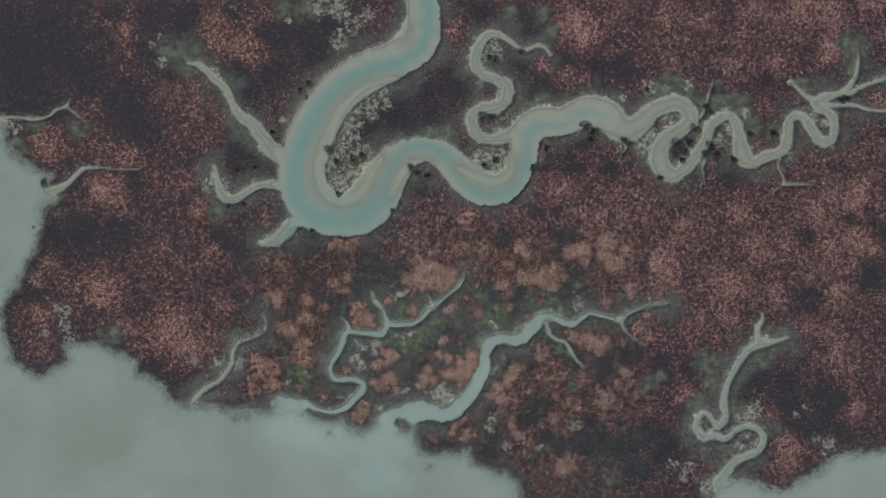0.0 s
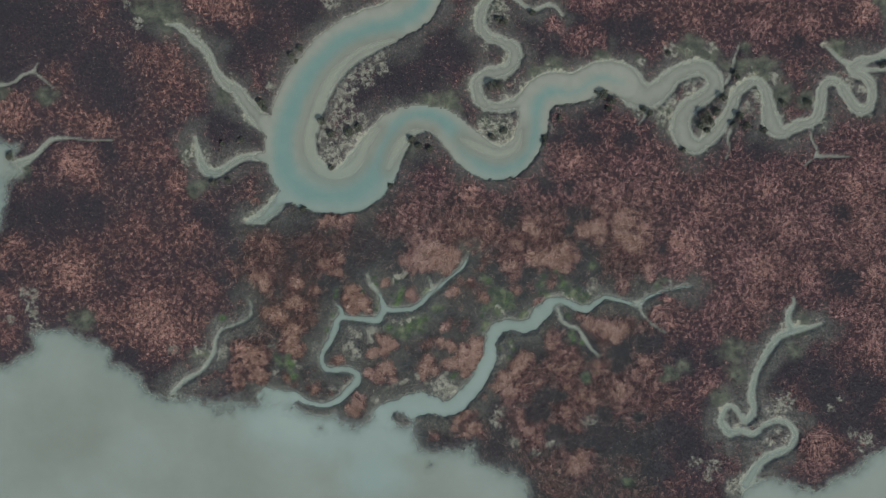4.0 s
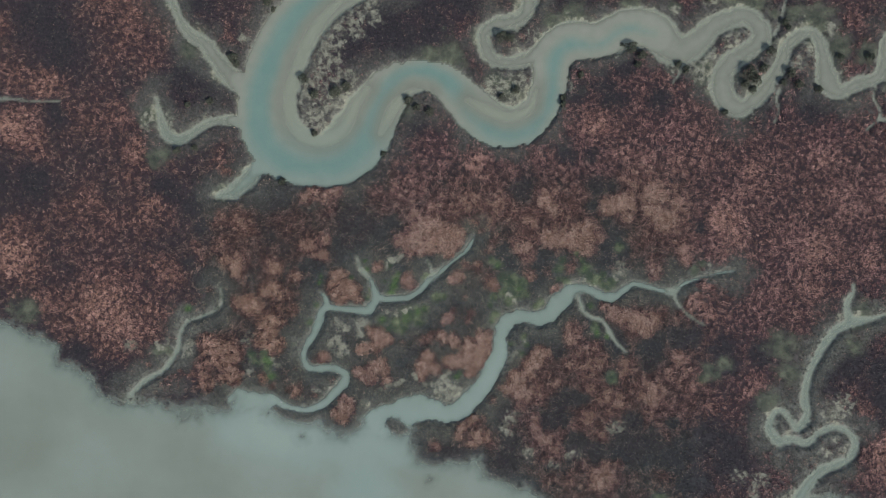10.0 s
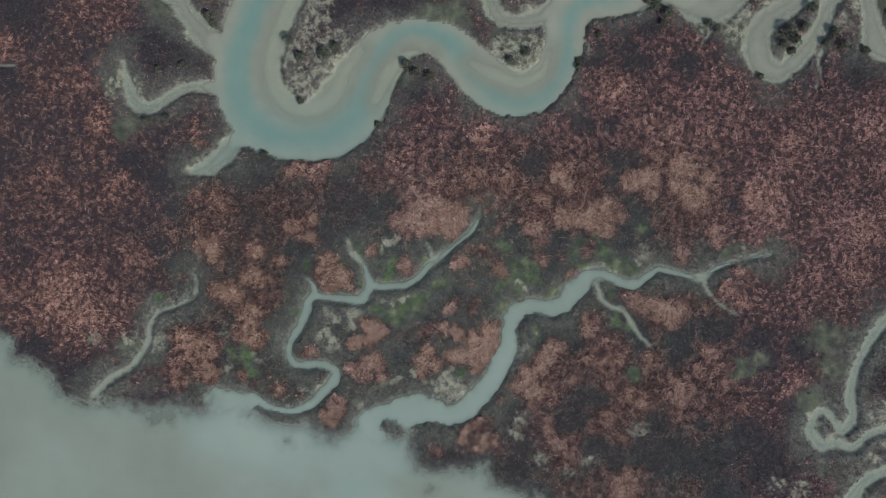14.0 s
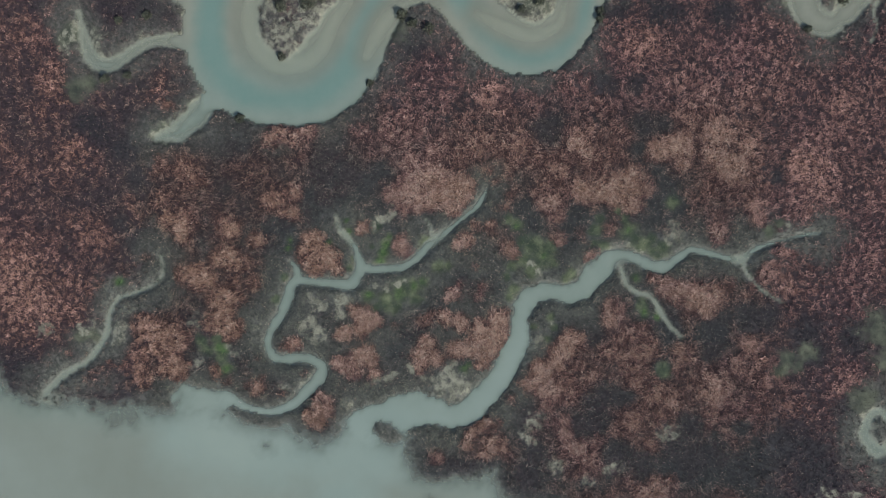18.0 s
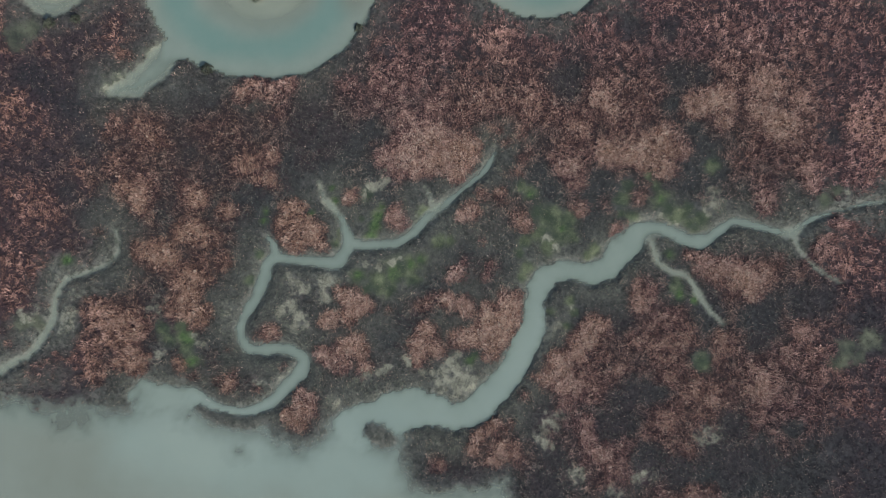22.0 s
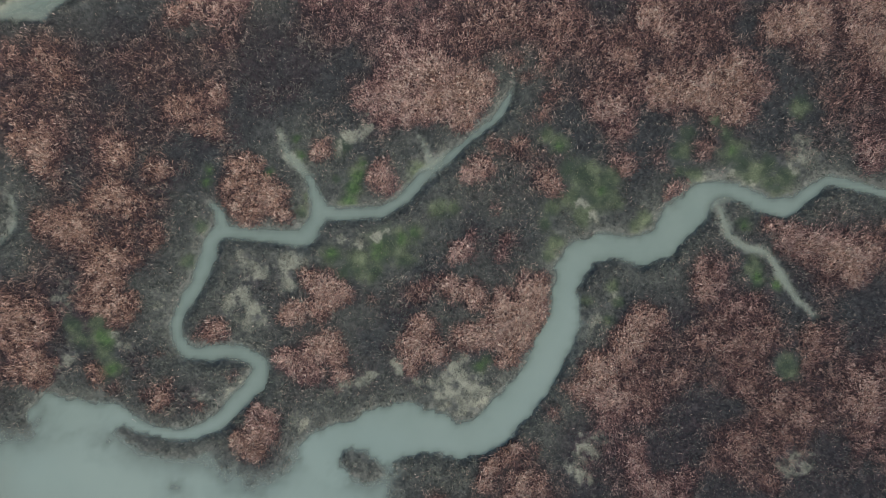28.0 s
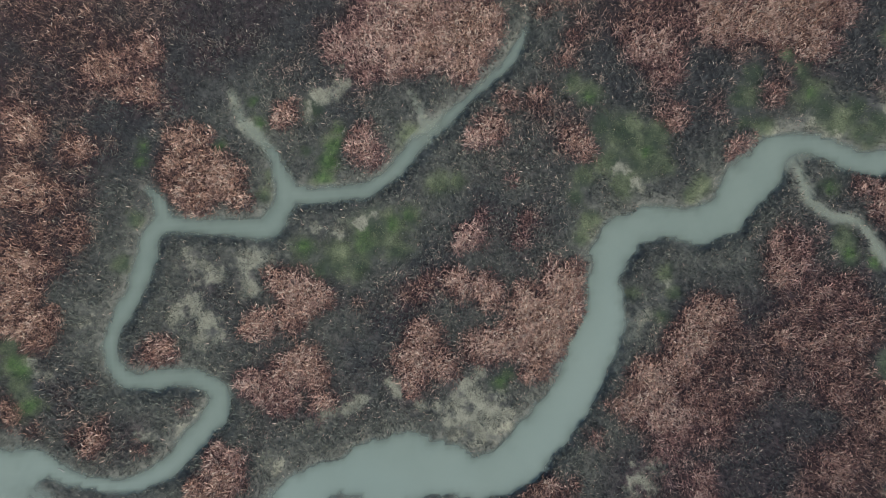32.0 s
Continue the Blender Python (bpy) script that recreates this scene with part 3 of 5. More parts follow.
brown_reeds_b = [(22.9, -17, 0.6), (19, -39.7, 0.9), (-4.8, 2.1, 1.5), (24.7, -24.2, 0.9), (10.3, -0.3, 1.9), (21.9,
    -36.2, 1.1), (16.4, -4.1, 1.4), (-9.4, 2.1, 1.8), (-30.4, -21.8, 1.6), (-26.3, -38.9, 0.7), (-13.9, 2.1, 1.5), (26.9,
    -25.2, 0.7), (24.9, -13, 0.9), (-7.8, 5.1, 1.5), (-29.3, -36.3, 0.8), (-30.5, -33.5, 1), (-25.5, -43, 0.9), (27.6,
    -30.2, 1.8), (-32, -18.6, 1.3), (27.4, -32.9, 1.8), (-33.2, -24.4, 0.9), (27.8, -35.6, 1.3), (29.9, -29.4, 1.3),
    (-34.4, -21.6, 1.6), (-31.6, -37.5, 0.9), (22.3, -45.9, 1.1), (29.7, -33, 1.8), (28.1, -37.7, 0.9), (20.8, -49.7,
    1.1), (31.6, -31.3, 1.3), (6.6, 9.6, 1.2), (21.7, 1.9, 1.4)]
brown_reeds_c = [(-35.3, -12.2, 1.5), (-35.2, -36.9, 1.1), (-36.1, -35, 0.8), (28.4, -43.6, 1.1), (31.6, -39.4, 1.1),
    (34.5, -39.9, 1.2), (36.8, -33.8, 1.1), (31.4, -47.4, 1.1), (-39.8, -5.4, 1.4), (-41.3, -3.8, 2.1), (43.7, -21.7,
    1.1), (-47.4, -17.5, 1.8), (40.5, -41.4, 1.8), (-45.9, -8.4, 1.8), (44.4, -34.6, 1.4), (-45.8, -3.4, 1.4), (34.7, 9.5,
    1.9), (-50.4, -8.4, 1.1), (-44.3, 6, 1.4), (48.9, -36.9, 1.4), (-53.6, -34.2, 1.2), (-55, -21.2, 1.2), (40.8, 8.7,
    2.3), (-45.8, 7.6, 1.5), (51.3, -13.4, 0.9), (-56.6, -22.8, 1.5), (43.5, -54.8, 1.4), (-56.6, -35.7, 1.4), (-55.7,
    -4.5, 1.4), (55.8, -21, 1.1), (-58.8, -11.4, 1.5), (-59.6, -32.6, 0.9)]
brown_reeds_d = [(46.8, 8.7, 2.3), (-57.2, -3, 2.1), (54.9, -41.5, 1.2), (-59.8, -2.7, 2.9), (51.4, 8.6, 2.3), (63,
    -25.9, 2.2), (63, -21.5, 2.9), (52.9, -59.1, 2), (-17.9, 39.9, 1.4), (60.1, 3, 2.9), (-43.9, 32.7, 1.4), (63.7, -50.4,
    1.7), (70.2, -14.3, 2.9), (70.2, -36, 1.4), (71.7, -23, 2.2), (3.8, 50, 1.4), (-72.9, 0.1, 2.9), (-65.6, 16.8, 3.6),
    (-77.9, -25.2, 2.9), (68.1, -56.2, 2.2), (73.1, -53.3, 1.4), (47.1, 40.6, 1.7), (-57, 36.3, 2.9), (41.3, 50, 1.7),
    (-77.2, 18.9, 2.9), (-62.7, 38.4, 5.8), (-82.2, 10.3, 1.7), (-88.8, 1.6, 2.2), (-65.6, 40.6, 3.6), (-42.5, 60.1, 2.2),
    (-70, 40.6, 2.3), (93.4, -20.1, 3.2)]
brown_reeds_e = [(45.7, 59.4, 4), (-49.7, 60.1, 2.2), (-97.4, -7.1, 2), (-86.6, 25.4, 2.9), (94.8, -7.1, 2.9), (60.1,
    52.2, 2.9), (-103.2, -23, 3.8), (81.1, 36.3, 2), (-89.5, 32.7, 1.7), (-88.8, 36.3, 4.3), (-107.5, -17.2, 2.2), (70.2,
    53.6, 2.2), (-82.2, 45.7, 1.4), (-79.4, 50.7, 2.2), (80.4, 46.4, 4), (107.8, -37.4, 2.3), (109.3, -11.4, 2.6), (77.5,
    55.1, 4.3), (112.2, -31.7, 2.2), (-89.5, 50.4, 1.7), (-85.9, 57.2, 2.9), (89, 55.1, 2.9), (112.2, 18.9, 2.2), (-96.7,
    55.8, 2.2), (-94.5, 59.4, 3.2)]
TAWNY = [brown_reeds_a, brown_reeds_b, brown_reeds_c, brown_reeds_d, brown_reeds_e]
open_litter_a = [(0.4, -25.2, 0.8), (-0.2, -21.1, 0.8), (2.2, -25.8, 0.9), (-1, -19.3, 1), (2, -20.4, 1.2), (3.3,
    -21.1, 0.8), (-6.6, -30.3, 0.8), (-9.7, -30.1, 1.3), (6.2, -18.3, 0.5), (-8.9, -31.9, 1.3), (-5.2, -12.8, 0.7), (-4.3,
    -12, 1.1), (-9.9, -33.7, 1.1), (-8.8, -13.3, 0.5), (-8.2, -35.1, 0.8), (5.2, -11.1, 0.8), (14.2, -27.7, 1.2), (-11.3,
    -9.3, 0.7), (6.7, -8, 1), (16, -20.2, 0.8), (12.8, -12.8, 1), (16.4, -29.6, 0.7), (11.1, -9.6, 0.8), (17.4, -27, 1.6),
    (-16.2, -8.6, 0.9), (-13.9, -6.5, 1.2), (-19.5, -11.6, 1.3), (-11.7, -4.7, 1.5), (-17.6, -8.6, 1.3), (11.8, -41.1,
    0.8), (19.6, -18.6, 0.8), (18.9, -16.3, 1.3)]
open_litter_b = [(10.2, -42.8, 1.4), (20.1, -28, 1.6), (10.8, -42.6, 1), (-14.7, -5.1, 1.2), (18.1, -13.1, 1), (21,
    -27.2, 1), (-20.8, -10.2, 1.7), (22.2, -29.9, 1.3), (-17, -4, 2), (19.6, -11.4, 1.3), (-21.6, -7.9, 1.3), (0.3, -49.6,
    1.4), (-25.9, -13.1, 1.2), (-20, -4.7, 2), (2.5, -50.3, 1.7), (-25.3, -37.4, 0.8), (-27.9, -16.6, 0.9), (-27.1, -36.4,
    1.1), (13.2, -48.1, 1.2), (-28.6, -13.4, 0.7), (21.7, -40.2, 0.9), (4.8, -51.9, 1.7), (-19.3, -0.9, 1.7), (19.3,
    -43.7, 1.3), (23.5, -39, 1.3), (23, -41.2, 1), (22.3, -42.8, 1.7), (14.9, 2, 1.7), (11.6, -51.9, 2), (21.5, -44.3,
    1.1), (25.8, -39.1, 1.3), (16.4, 3.5, 1.2)]
open_litter_c = [(27.6, -39.4, 0.8), (29.8, -12.4, 1.2), (-34, -35.1, 0.8), (-35.5, -34.2, 1), (33.8, -27.7, 1.5),
    (32.3, -35, 0.6), (31.7, -11.1, 1.1), (31.8, -8.9, 1.3), (26.1, -48.9, 1.7), (29.3, -0.4, 1), (32.3, -4.2, 0.8),
    (33.9, -6.5, 1.4), (35.4, -9.5, 1), (-6.4, 16, 2.2), (37.6, -16.3, 1.2), (-33.7, 1.4, 1.7), (29.9, -50.5, 1.4), (-36,
    -0.1, 1.7), (30.1, 3.4, 1.7), (24.1, 9.5, 1.7), (40.6, -32.3, 1.2), (41.3, -29.3, 2), (-45.9, -19.8, 0.8), (37.5,
    -44.4, 1.5), (33.1, 3.4, 1.4), (28.6, 8.7, 1.4), (35.9, -49.7, 2.7), (-48.9, -15.2, 0.9), (46.7, -27.8, 1.7), (40.5,
    -49, 2.4), (-49.6, -5.3, 1), (45.1, -44.5, 1)]
open_litter_d = [(-52, -12.1, 0.9), (49.7, -27, 1.4), (26.9, 21.8, 2), (45, -51.3, 2.4), (-51.1, -0, 1.7), (-9.3,
    30.5, 3.2), (51.3, -5, 1.4), (48.8, -49.8, 2.1), (55, -29.3, 1.7), (32.7, 21.8, 3.5), (52.1, -2.7, 0.9), (-19.4, 31.9,
    2.6), (-3.5, 34.8, 3.2), (-54.9, 2.3, 1.4), (56.5, -33.1, 1.7), (52.6, -47.5, 2.1), (-12.1, 34.8, 4.6), (50, -56.2,
    2.6), (-57.2, 3.8, 1.5), (35.6, 26.2, 2), (56.4, -47.6, 1.7), (42.8, 20.4, 2), (-13.6, 39.2, 4), (55.7, -52.9, 2.1),
    (-6.4, 40.6, 2.9), (63, -30.2, 1.7), (57.2, -51.9, 2.9), (-48.3, 23.3, 2.6), (-67.1, -36, 2.3), (2.3, 42.1, 3.6), (63,
    -41.8, 2), (13.9, 42.1, 1.7)]
open_litter_e = [(25.4, 40.6, 3.2), (-52.6, 25.4, 3.2), (-74.3, -30.2, 2), (-20.8, 47.8, 3.2), (19.7, 47.8, 2.6), (76,
    -34.5, 2.3), (-32.4, 49.3, 2.9), (31.2, 48.6, 3.2), (39.9, 44.2, 2.3), (68.8, -62, 2), (-43.9, 45, 3.6), (78.9, -28.8,
    2.6), (38.4, 47.1, 2.6), (-51.2, 42.1, 4), (22.5, 55.1, 2.2), (80.4, -33.1, 2), (-85.9, -30.2, 2), (81.8, -31.7, 2.3),
    (45.7, 45.7, 2.6), (-28, 56.5, 4), (-9.3, 60.9, 1.4), (-83, 3.8, 2.6), (9.5, 60.9, 2), (-35.3, 55.1, 3.8), (19.7,
    59.4, 2.2), (73.1, 18.9, 2.9), (-78.6, 17.5, 1.9), (-41.1, 54.3, 3.2), (87.6, -34.5, 2.3), (-45.4, 55.1, 1.7), (89,
    -40.3, 2.9), (-77.2, 29.8, 3.8)]
open_litter_f = [(-91.6, 3, 4), (90.5, -43.2, 2.3), (-78.6, 33.4, 2.3), (93.4, -12.9, 3.2), (-65.6, 50.7, 2.9), (-70,
    47.1, 2.6), (93.4, 3, 2.2), (96.3, -37.4, 2), (94.8, -46.1, 2.6), (-54.1, 60.9, 1.7), (-81.5, 37, 4.6), (-98.9, 3,
    3.2), (97.7, -43.2, 2.9), (-74.3, 50, 2.9), (-104.7, -11.4, 1.7), (100.6, -38.9, 2.6), (-67.1, 57.2, 3.6), (-64.2,
    60.1, 2), (102.1, -47.6, 2), (81.8, 43.5, 2), (103.5, 7.7, 1.3), (-74.3, 59.4, 2.9), (-90.2, 45, 5.1), (109.3, -7.1,
    3.2), (109.3, 5.9, 2.6), (112.2, 3, 2.2), (-84.4, 60.9, 2), (-104.7, 38.4, 5.1), (-98.9, 52.2, 5.8), (-98.9, 53.6,
    8.7), (-107.5, 46.4, 10.8), (-107.5, 46.4, 8)]
open_litter_g = [(-110.4, 49.3, 8.7), (-109, 55.1, 5.8), (-110.4, 59.4, 4.3)]
DARK = [open_litter_a, open_litter_b, open_litter_c, open_litter_d, open_litter_e, open_litter_f, open_litter_g]
short_grass_a = [(-4.7, -21.4, 1), (-5.8, -24, 1.2), (-6.1, -22.2, 1.3), (-1.9, -19.3, 1.2), (-0.4, -18.9, 0.8), (-8,
    -23, 1.8), (-8.5, -25.2, 1.2), (-4.5, -16.4, 0.8), (-10.3, -24.2, 1.6), (-4, -15.1, 1), (-11.7, -25, 0.9), (-12.9,
    -23.6, 1.2), (-11.3, -18.3, 1), (9, -23.9, 0.8), (-10.8, -17, 1.3), (8.8, -20.7, 0.8), (2.7, -34.3, 0.8), (-10.3,
    -15.7, 1.1), (1.7, -35.2, 1), (10, -22.6, 1), (-9.8, -14.4, 0.7), (9.7, -19, 1), (-12.6, -16, 0.6), (-15.9, -19.2,
    0.7), (-15.3, -17.7, 0.7), (11.6, -18.2, 1.2), (-11.5, -12.5, 1), (12.8, -20, 1.2), (12.8, -28.6, 0.7), (10.9, -15,
    1.2), (8.8, -11.7, 0.9), (10.1, -12.7, 1.1)]
short_grass_b = [(12.6, -16, 1.8), (13.8, -17.8, 2), (-16, -13.6, 0.8), (15.6, -26.9, 0.7), (15, -30.5, 0.7), (15.6,
    -18.8, 0.9), (14.8, -16.5, 1.5), (16, -28.7, 0.8), (-16.4, -11.8, 0.7), (-19.3, -15.2, 0.6), (17.7, -21, 0.8), (18.7,
    -20.3, 1), (-26.3, -20.7, 0.8), (-25.6, -16.2, 0.8), (-25.3, -14.9, 0.8), (-27.4, -24.2, 0.9), (22.5, -15.4, 0.8),
    (22.6, -13.3, 1.2), (23.8, -15.7, 1), (23.2, -11.6, 0.8), (25.9, -10.4, 0.7), (29, -20.9, 0.9), (27.5, -13.6, 1.7),
    (29.6, -25.2, 1.2), (27.2, -11.8, 1), (28.8, -15, 1.5), (30, -26.7, 1.1), (29.6, -16.4, 1), (30.6, -15.6, 1.2), (31.4,
    -16.9, 1), (32.2, -27, 1), (-35.8, -31.4, 1.1)]
short_grass_c = [(31.5, -14.8, 1.1), (32.3, -17.4, 0.8), (-36.1, -32, 1.6), (-36.6, -30.1, 1.1), (-35.4, -35, 1.3),
    (-36.3, -33.2, 1.1), (33, -16.3, 1.3), (33, -35.3, 1.3), (-38.4, -31.9, 1.1), (-39.1, -30.4, 1.2), (34.6, -8.7, 1.3),
    (-9.3, 18.9, 2.9), (12.4, 22.5, 3.6), (9.5, 24.7, 2.3), (-52, -21.3, 1.2), (49.8, -14.1, 1.2), (0.9, 29.1, 3.6),
    (-3.5, 29.3, 2.9), (21.1, 24.7, 2.9), (-55.8, -29.6, 1.1), (51.2, -35.4, 1.3), (51.3, -12.6, 0.9), (52.7, -33.9, 1.7),
    (-58.1, -29.6, 1.3), (54.2, -34.6, 1.3), (42.8, -59.8, 1.6), (55.7, -32.4, 1.7), (23.3, 29.1, 1.6), (-56.4, 9.9, 1.3),
    (21.1, 36.3, 2.2), (-58.7, 9.1, 1.9), (25.4, 37.4, 2.9)]
short_grass_d = [(64.5, -40.3, 2.3), (67.4, -28.8, 3.1), (-59.8, 17.5, 2.2), (68.8, -34.5, 3.1), (51.5, 26.2, 2.5),
    (-51.2, 30.5, 2.5), (37, 39.9, 2.2), (12.4, 51.5, 1.8), (45.7, 39.2, 1.4), (52.9, 36.3, 1.4), (-84.4, -21.5, 2.9),
    (81.8, -28.8, 2.2), (27.6, 55.1, 2), (83.3, -23, 3.1), (16.8, 60.9, 2.2), (25.4, 60.1, 2.5), (57.2, 42.1, 3.6), (61.6,
    39.9, 2.5), (65.9, 37.7, 1.1), (-35.3, 61.6, 3.6), (73.1, 31.9, 1.8), (76, 28.3, 2.2), (-41.1, 61.6, 2.5), (70.2,
    37.7, 2.3), (74.6, 36.3, 3.3), (-65.6, 50, 4.7), (70.2, 42.1, 1.4), (78.9, 31.2, 3.1), (-70, 50.7, 3.3), (84.7, 29.8,
    2.3), (-98.9, 13.2, 2.2), (-93.1, 30.5, 2.5)]
short_grass_e = [(91.9, 42.1, 2.3), (-104.7, 31.9, 2.5), (-109, 26.2, 2.5), (104.9, 46.4, 2), (103.5, 52.2, 3.3)]
GREEN = [short_grass_a, short_grass_b, short_grass_c, short_grass_d, short_grass_e]
silt_a = [(-7.4, -21.5, 0.4), (-8.4, -21.9, 0.5), (-10.2, -22.5, 0.5), (-12, -22, 0.5), (0.4, -34.2, 0.6), (-3, -13.4,
    0.3), (-0.5, -35.1, 0.8), (-6.5, -34.5, 0.6), (-3.4, -12.5, 0.3), (-6.4, -35.4, 0.5), (1.2, -36.3, 0.8), (-2.9, -36.7,
    0.6), (-14.6, -21.8, 0.4), (-1.1, -36.8, 1.7), (2, -11.8, 0.6), (-4.6, -36.6, 0.6), (-2, -37.7, 0.9), (-9.1, -36,
    0.6), (0.2, -37.8, 2.2), (-16.1, -24.4, 0.8), (3.3, -10.7, 0.6), (2, -37.9, 0.9), (-9.6, -11.5, 0.8), (-10, -36.4,
    0.7), (-8.7, -10.8, 0.5), (-17, -23.9, 0.8), (-12.2, -12.9, 0.5), (4.1, -10.1, 0.7), (-0.3, -39.1, 1.2), (-9.4, -10.6,
    0.5), (-11.4, -11.8, 0.8), (12.5, -18.7, 0.6)]
silt_b = [(-10.9, -36.8, 0.6), (-17.6, -26.5, 0.8), (-17.9, -24.7, 1), (13.7, -20.1, 0.6), (12.8, -30.8, 0.8), (-11.8,
    -37.2, 0.7), (4.4, -8.8, 0.7), (-9.7, -9.4, 0.5), (12.4, -32.1, 0.7), (11.2, -34.3, 0.5), (11.9, -33.5, 0.6), (13.6,
    -30.4, 0.6), (-13.2, -37.3, 0.5), (4.9, -7.9, 0.5), (15.8, -27.8, 0.6), (-20.2, -25.5, 1), (-17.2, -13.8, 0.7), (-20,
    -30, 0.7), (-20.9, -29.1, 1.1), (-22, -24.5, 1.3), (-17.9, -11.7, 0.5), (-22.1, -27.7, 1), (-21.8, -30.4, 0.7),
    (-23.1, -28.5, 1.2), (-16.5, -40.3, 0.8), (12.2, -42, 0.5), (-22.2, -36.6, 0.5), (12.6, -42.9, 0.7), (12.8, -43.6,
    1.2), (13.9, -42.8, 1), (13, -43.8, 0.7), (11.7, -45.1, 1.3)]
silt_c = [(-23.1, -37.9, 0.6), (12.4, -46.6, 1), (-25.8, -37.9, 0.5), (-26.7, -37.3, 0.5), (25.2, -16.2, 0.7), (-30.5,
    -27.9, 0.6), (-31, -29, 0.5), (-31.3, -31.2, 0.5), (27.2, -15.6, 0.6), (29.1, -17.3, 0.8), (16.2, -50.4, 1.2), (-33.6,
    -32.9, 0.7), (16.6, -51.3, 0.9), (-34.7, -31.4, 0.5), (-34.5, -32.6, 0.6), (21.5, -52.7, 1), (33.8, -14.1, 0.8),
    (-39.5, -26.6, 0.8), (34.6, -14.8, 1), (24.5, -51.2, 0.8), (34.6, -12.5, 1.1), (26.1, -50.5, 0.9), (-40.6, -28.1,
    0.9), (35.7, -14.1, 0.8), (-39.9, -33.5, 0.9), (-40.7, -35, 0.8), (32.9, -45.6, 1), (34.4, -45.2, 1.3), (-22.3, 14.6,
    2.3), (-20.1, 16.8, 2.3), (15.3, 18.9, 1.9), (-26.6, 15.3, 2.4)]
silt_d = [(12.4, 20.4, 2.1), (-20.8, 19.7, 2.4), (8.1, 22.5, 1.7), (-26.6, 17.5, 2.4), (-50.5, -25.8, 0.9), (9.5,
    23.3, 2.1), (-18.6, 21.8, 1.9), (21.8, 18.9, 1.1), (-29.5, 16.8, 2.3), (16, 22.5, 1.7), (11.7, 24, 2.3), (-25.2, 20.4,
    3.2), (-52, -28.8, 1.2), (-52.4, -30.4, 1), (13.9, 25.4, 1.9), (-20.8, 24.7, 2.4), (-30.9, 19.7, 2.3), (-23, 24, 2.4),
    (-28, 22.5, 2.4), (24, 23.3, 1.3), (-56.6, -27.7, 0.8), (-30.1, 24, 2.4), (-26.6, 26.2, 2.4), (52.8, -12.6, 0.4),
    (-58.1, -28.8, 1), (-23.7, 29.1, 2.4), (14.6, 31.2, 1.5), (-29.2, 27.6, 2.4), (-22.3, 32.7, 2.1), (17.5, 33.4, 1.5),
    (-27.3, 31.2, 2.4), (-17.9, 34.8, 1.7)]
silt_e = [(-19.4, 34.8, 1.9), (-63.5, -28.8, 1.3), (-14.3, 37, 1.5), (-25.9, 34.8, 2.6), (-22.3, 36.3, 2.6), (-18.6,
    38.4, 2.4), (-15, 41.3, 2.3), (9.5, 42.1, 0.9), (58.7, -55.1, 1.3), (-45.4, 29.1, 1.1), (-41.1, 32.7, 1.1), (-60.6,
    15.3, 1.1), (65.9, -43.2, 1.3), (-59.8, 16.8, 1.3), (10.3, 45.7, 1.3), (-58.4, 18.9, 1.1), (47.8, 27.6, 1.7), (61.6,
    -58.4, 1.3), (63, -56.2, 1.7), (54.3, 23.3, 1.3), (51.5, 26.9, 2.1), (68.8, -46.8, 1.1), (8.8, 50, 1.3), (13.9, 50,
    1.5), (52.9, 29.8, 1.7), (12.4, 52.9, 1.7), (9.5, 53.6, 1.3), (45.7, 38.4, 0.9), (67.4, -60.9, 1.7), (69.5, -59.1,
    1.3), (78.9, -23, 0.9), (-26.6, 53.6, 2.1)]
silt_f = [(77.5, -43.2, 1.9), (57.2, 32.7, 1.7), (76, -50.4, 1.1), (80.4, -19.4, 1.1), (78.9, -41.1, 2.1), (77.5,
    -47.6, 1.1), (-23, 57.2, 2.1), (80.4, -40.3, 1.5), (82.5, -23, 1.1), (-19.4, 59.4, 1.7), (52.9, 41.3, 1.7), (79.6,
    -49.7, 1.1), (60.1, 35.6, 1.5), (-26.6, 60.9, 2.6), (70.2, 27.6, 1.5), (-39.2, 58.7, 0.9), (-30.9, 62.3, 2.4), (62.3,
    42.1, 1.1), (72.4, 31.2, 1.5), (74.6, 29.1, 1.3), (-95.3, -23, 1.7), (90.5, -42.5, 0.9), (-96.7, -19.4, 1.5), (-97.4,
    -15.8, 1.9), (92.7, -40.3, 0.8), (77.5, 34.8, 1.1), (-53.3, 61.6, 0.8), (-101.8, -21.5, 1.1), (-72.1, 47.8, 1.3),
    (95.5, -48.3, 1.3), (98.4, -50.4, 1.7), (-74.3, 52.2, 0.8)]
silt_g = [(-72.4, 54.3, 0.9), (-102.5, 17.8, 1.3), (94.8, 33.4, 1.1), (89, 42.8, 0.9), (-106.8, 20.7, 1.7), (97.7,
    32.2, 1.1), (-110.4, 24, 1.9), (-109.7, 31.2, 1.7), (104.9, 42.1, 1.1)]
SILT = [silt_a, silt_b, silt_c, silt_d, silt_e, silt_f, silt_g]
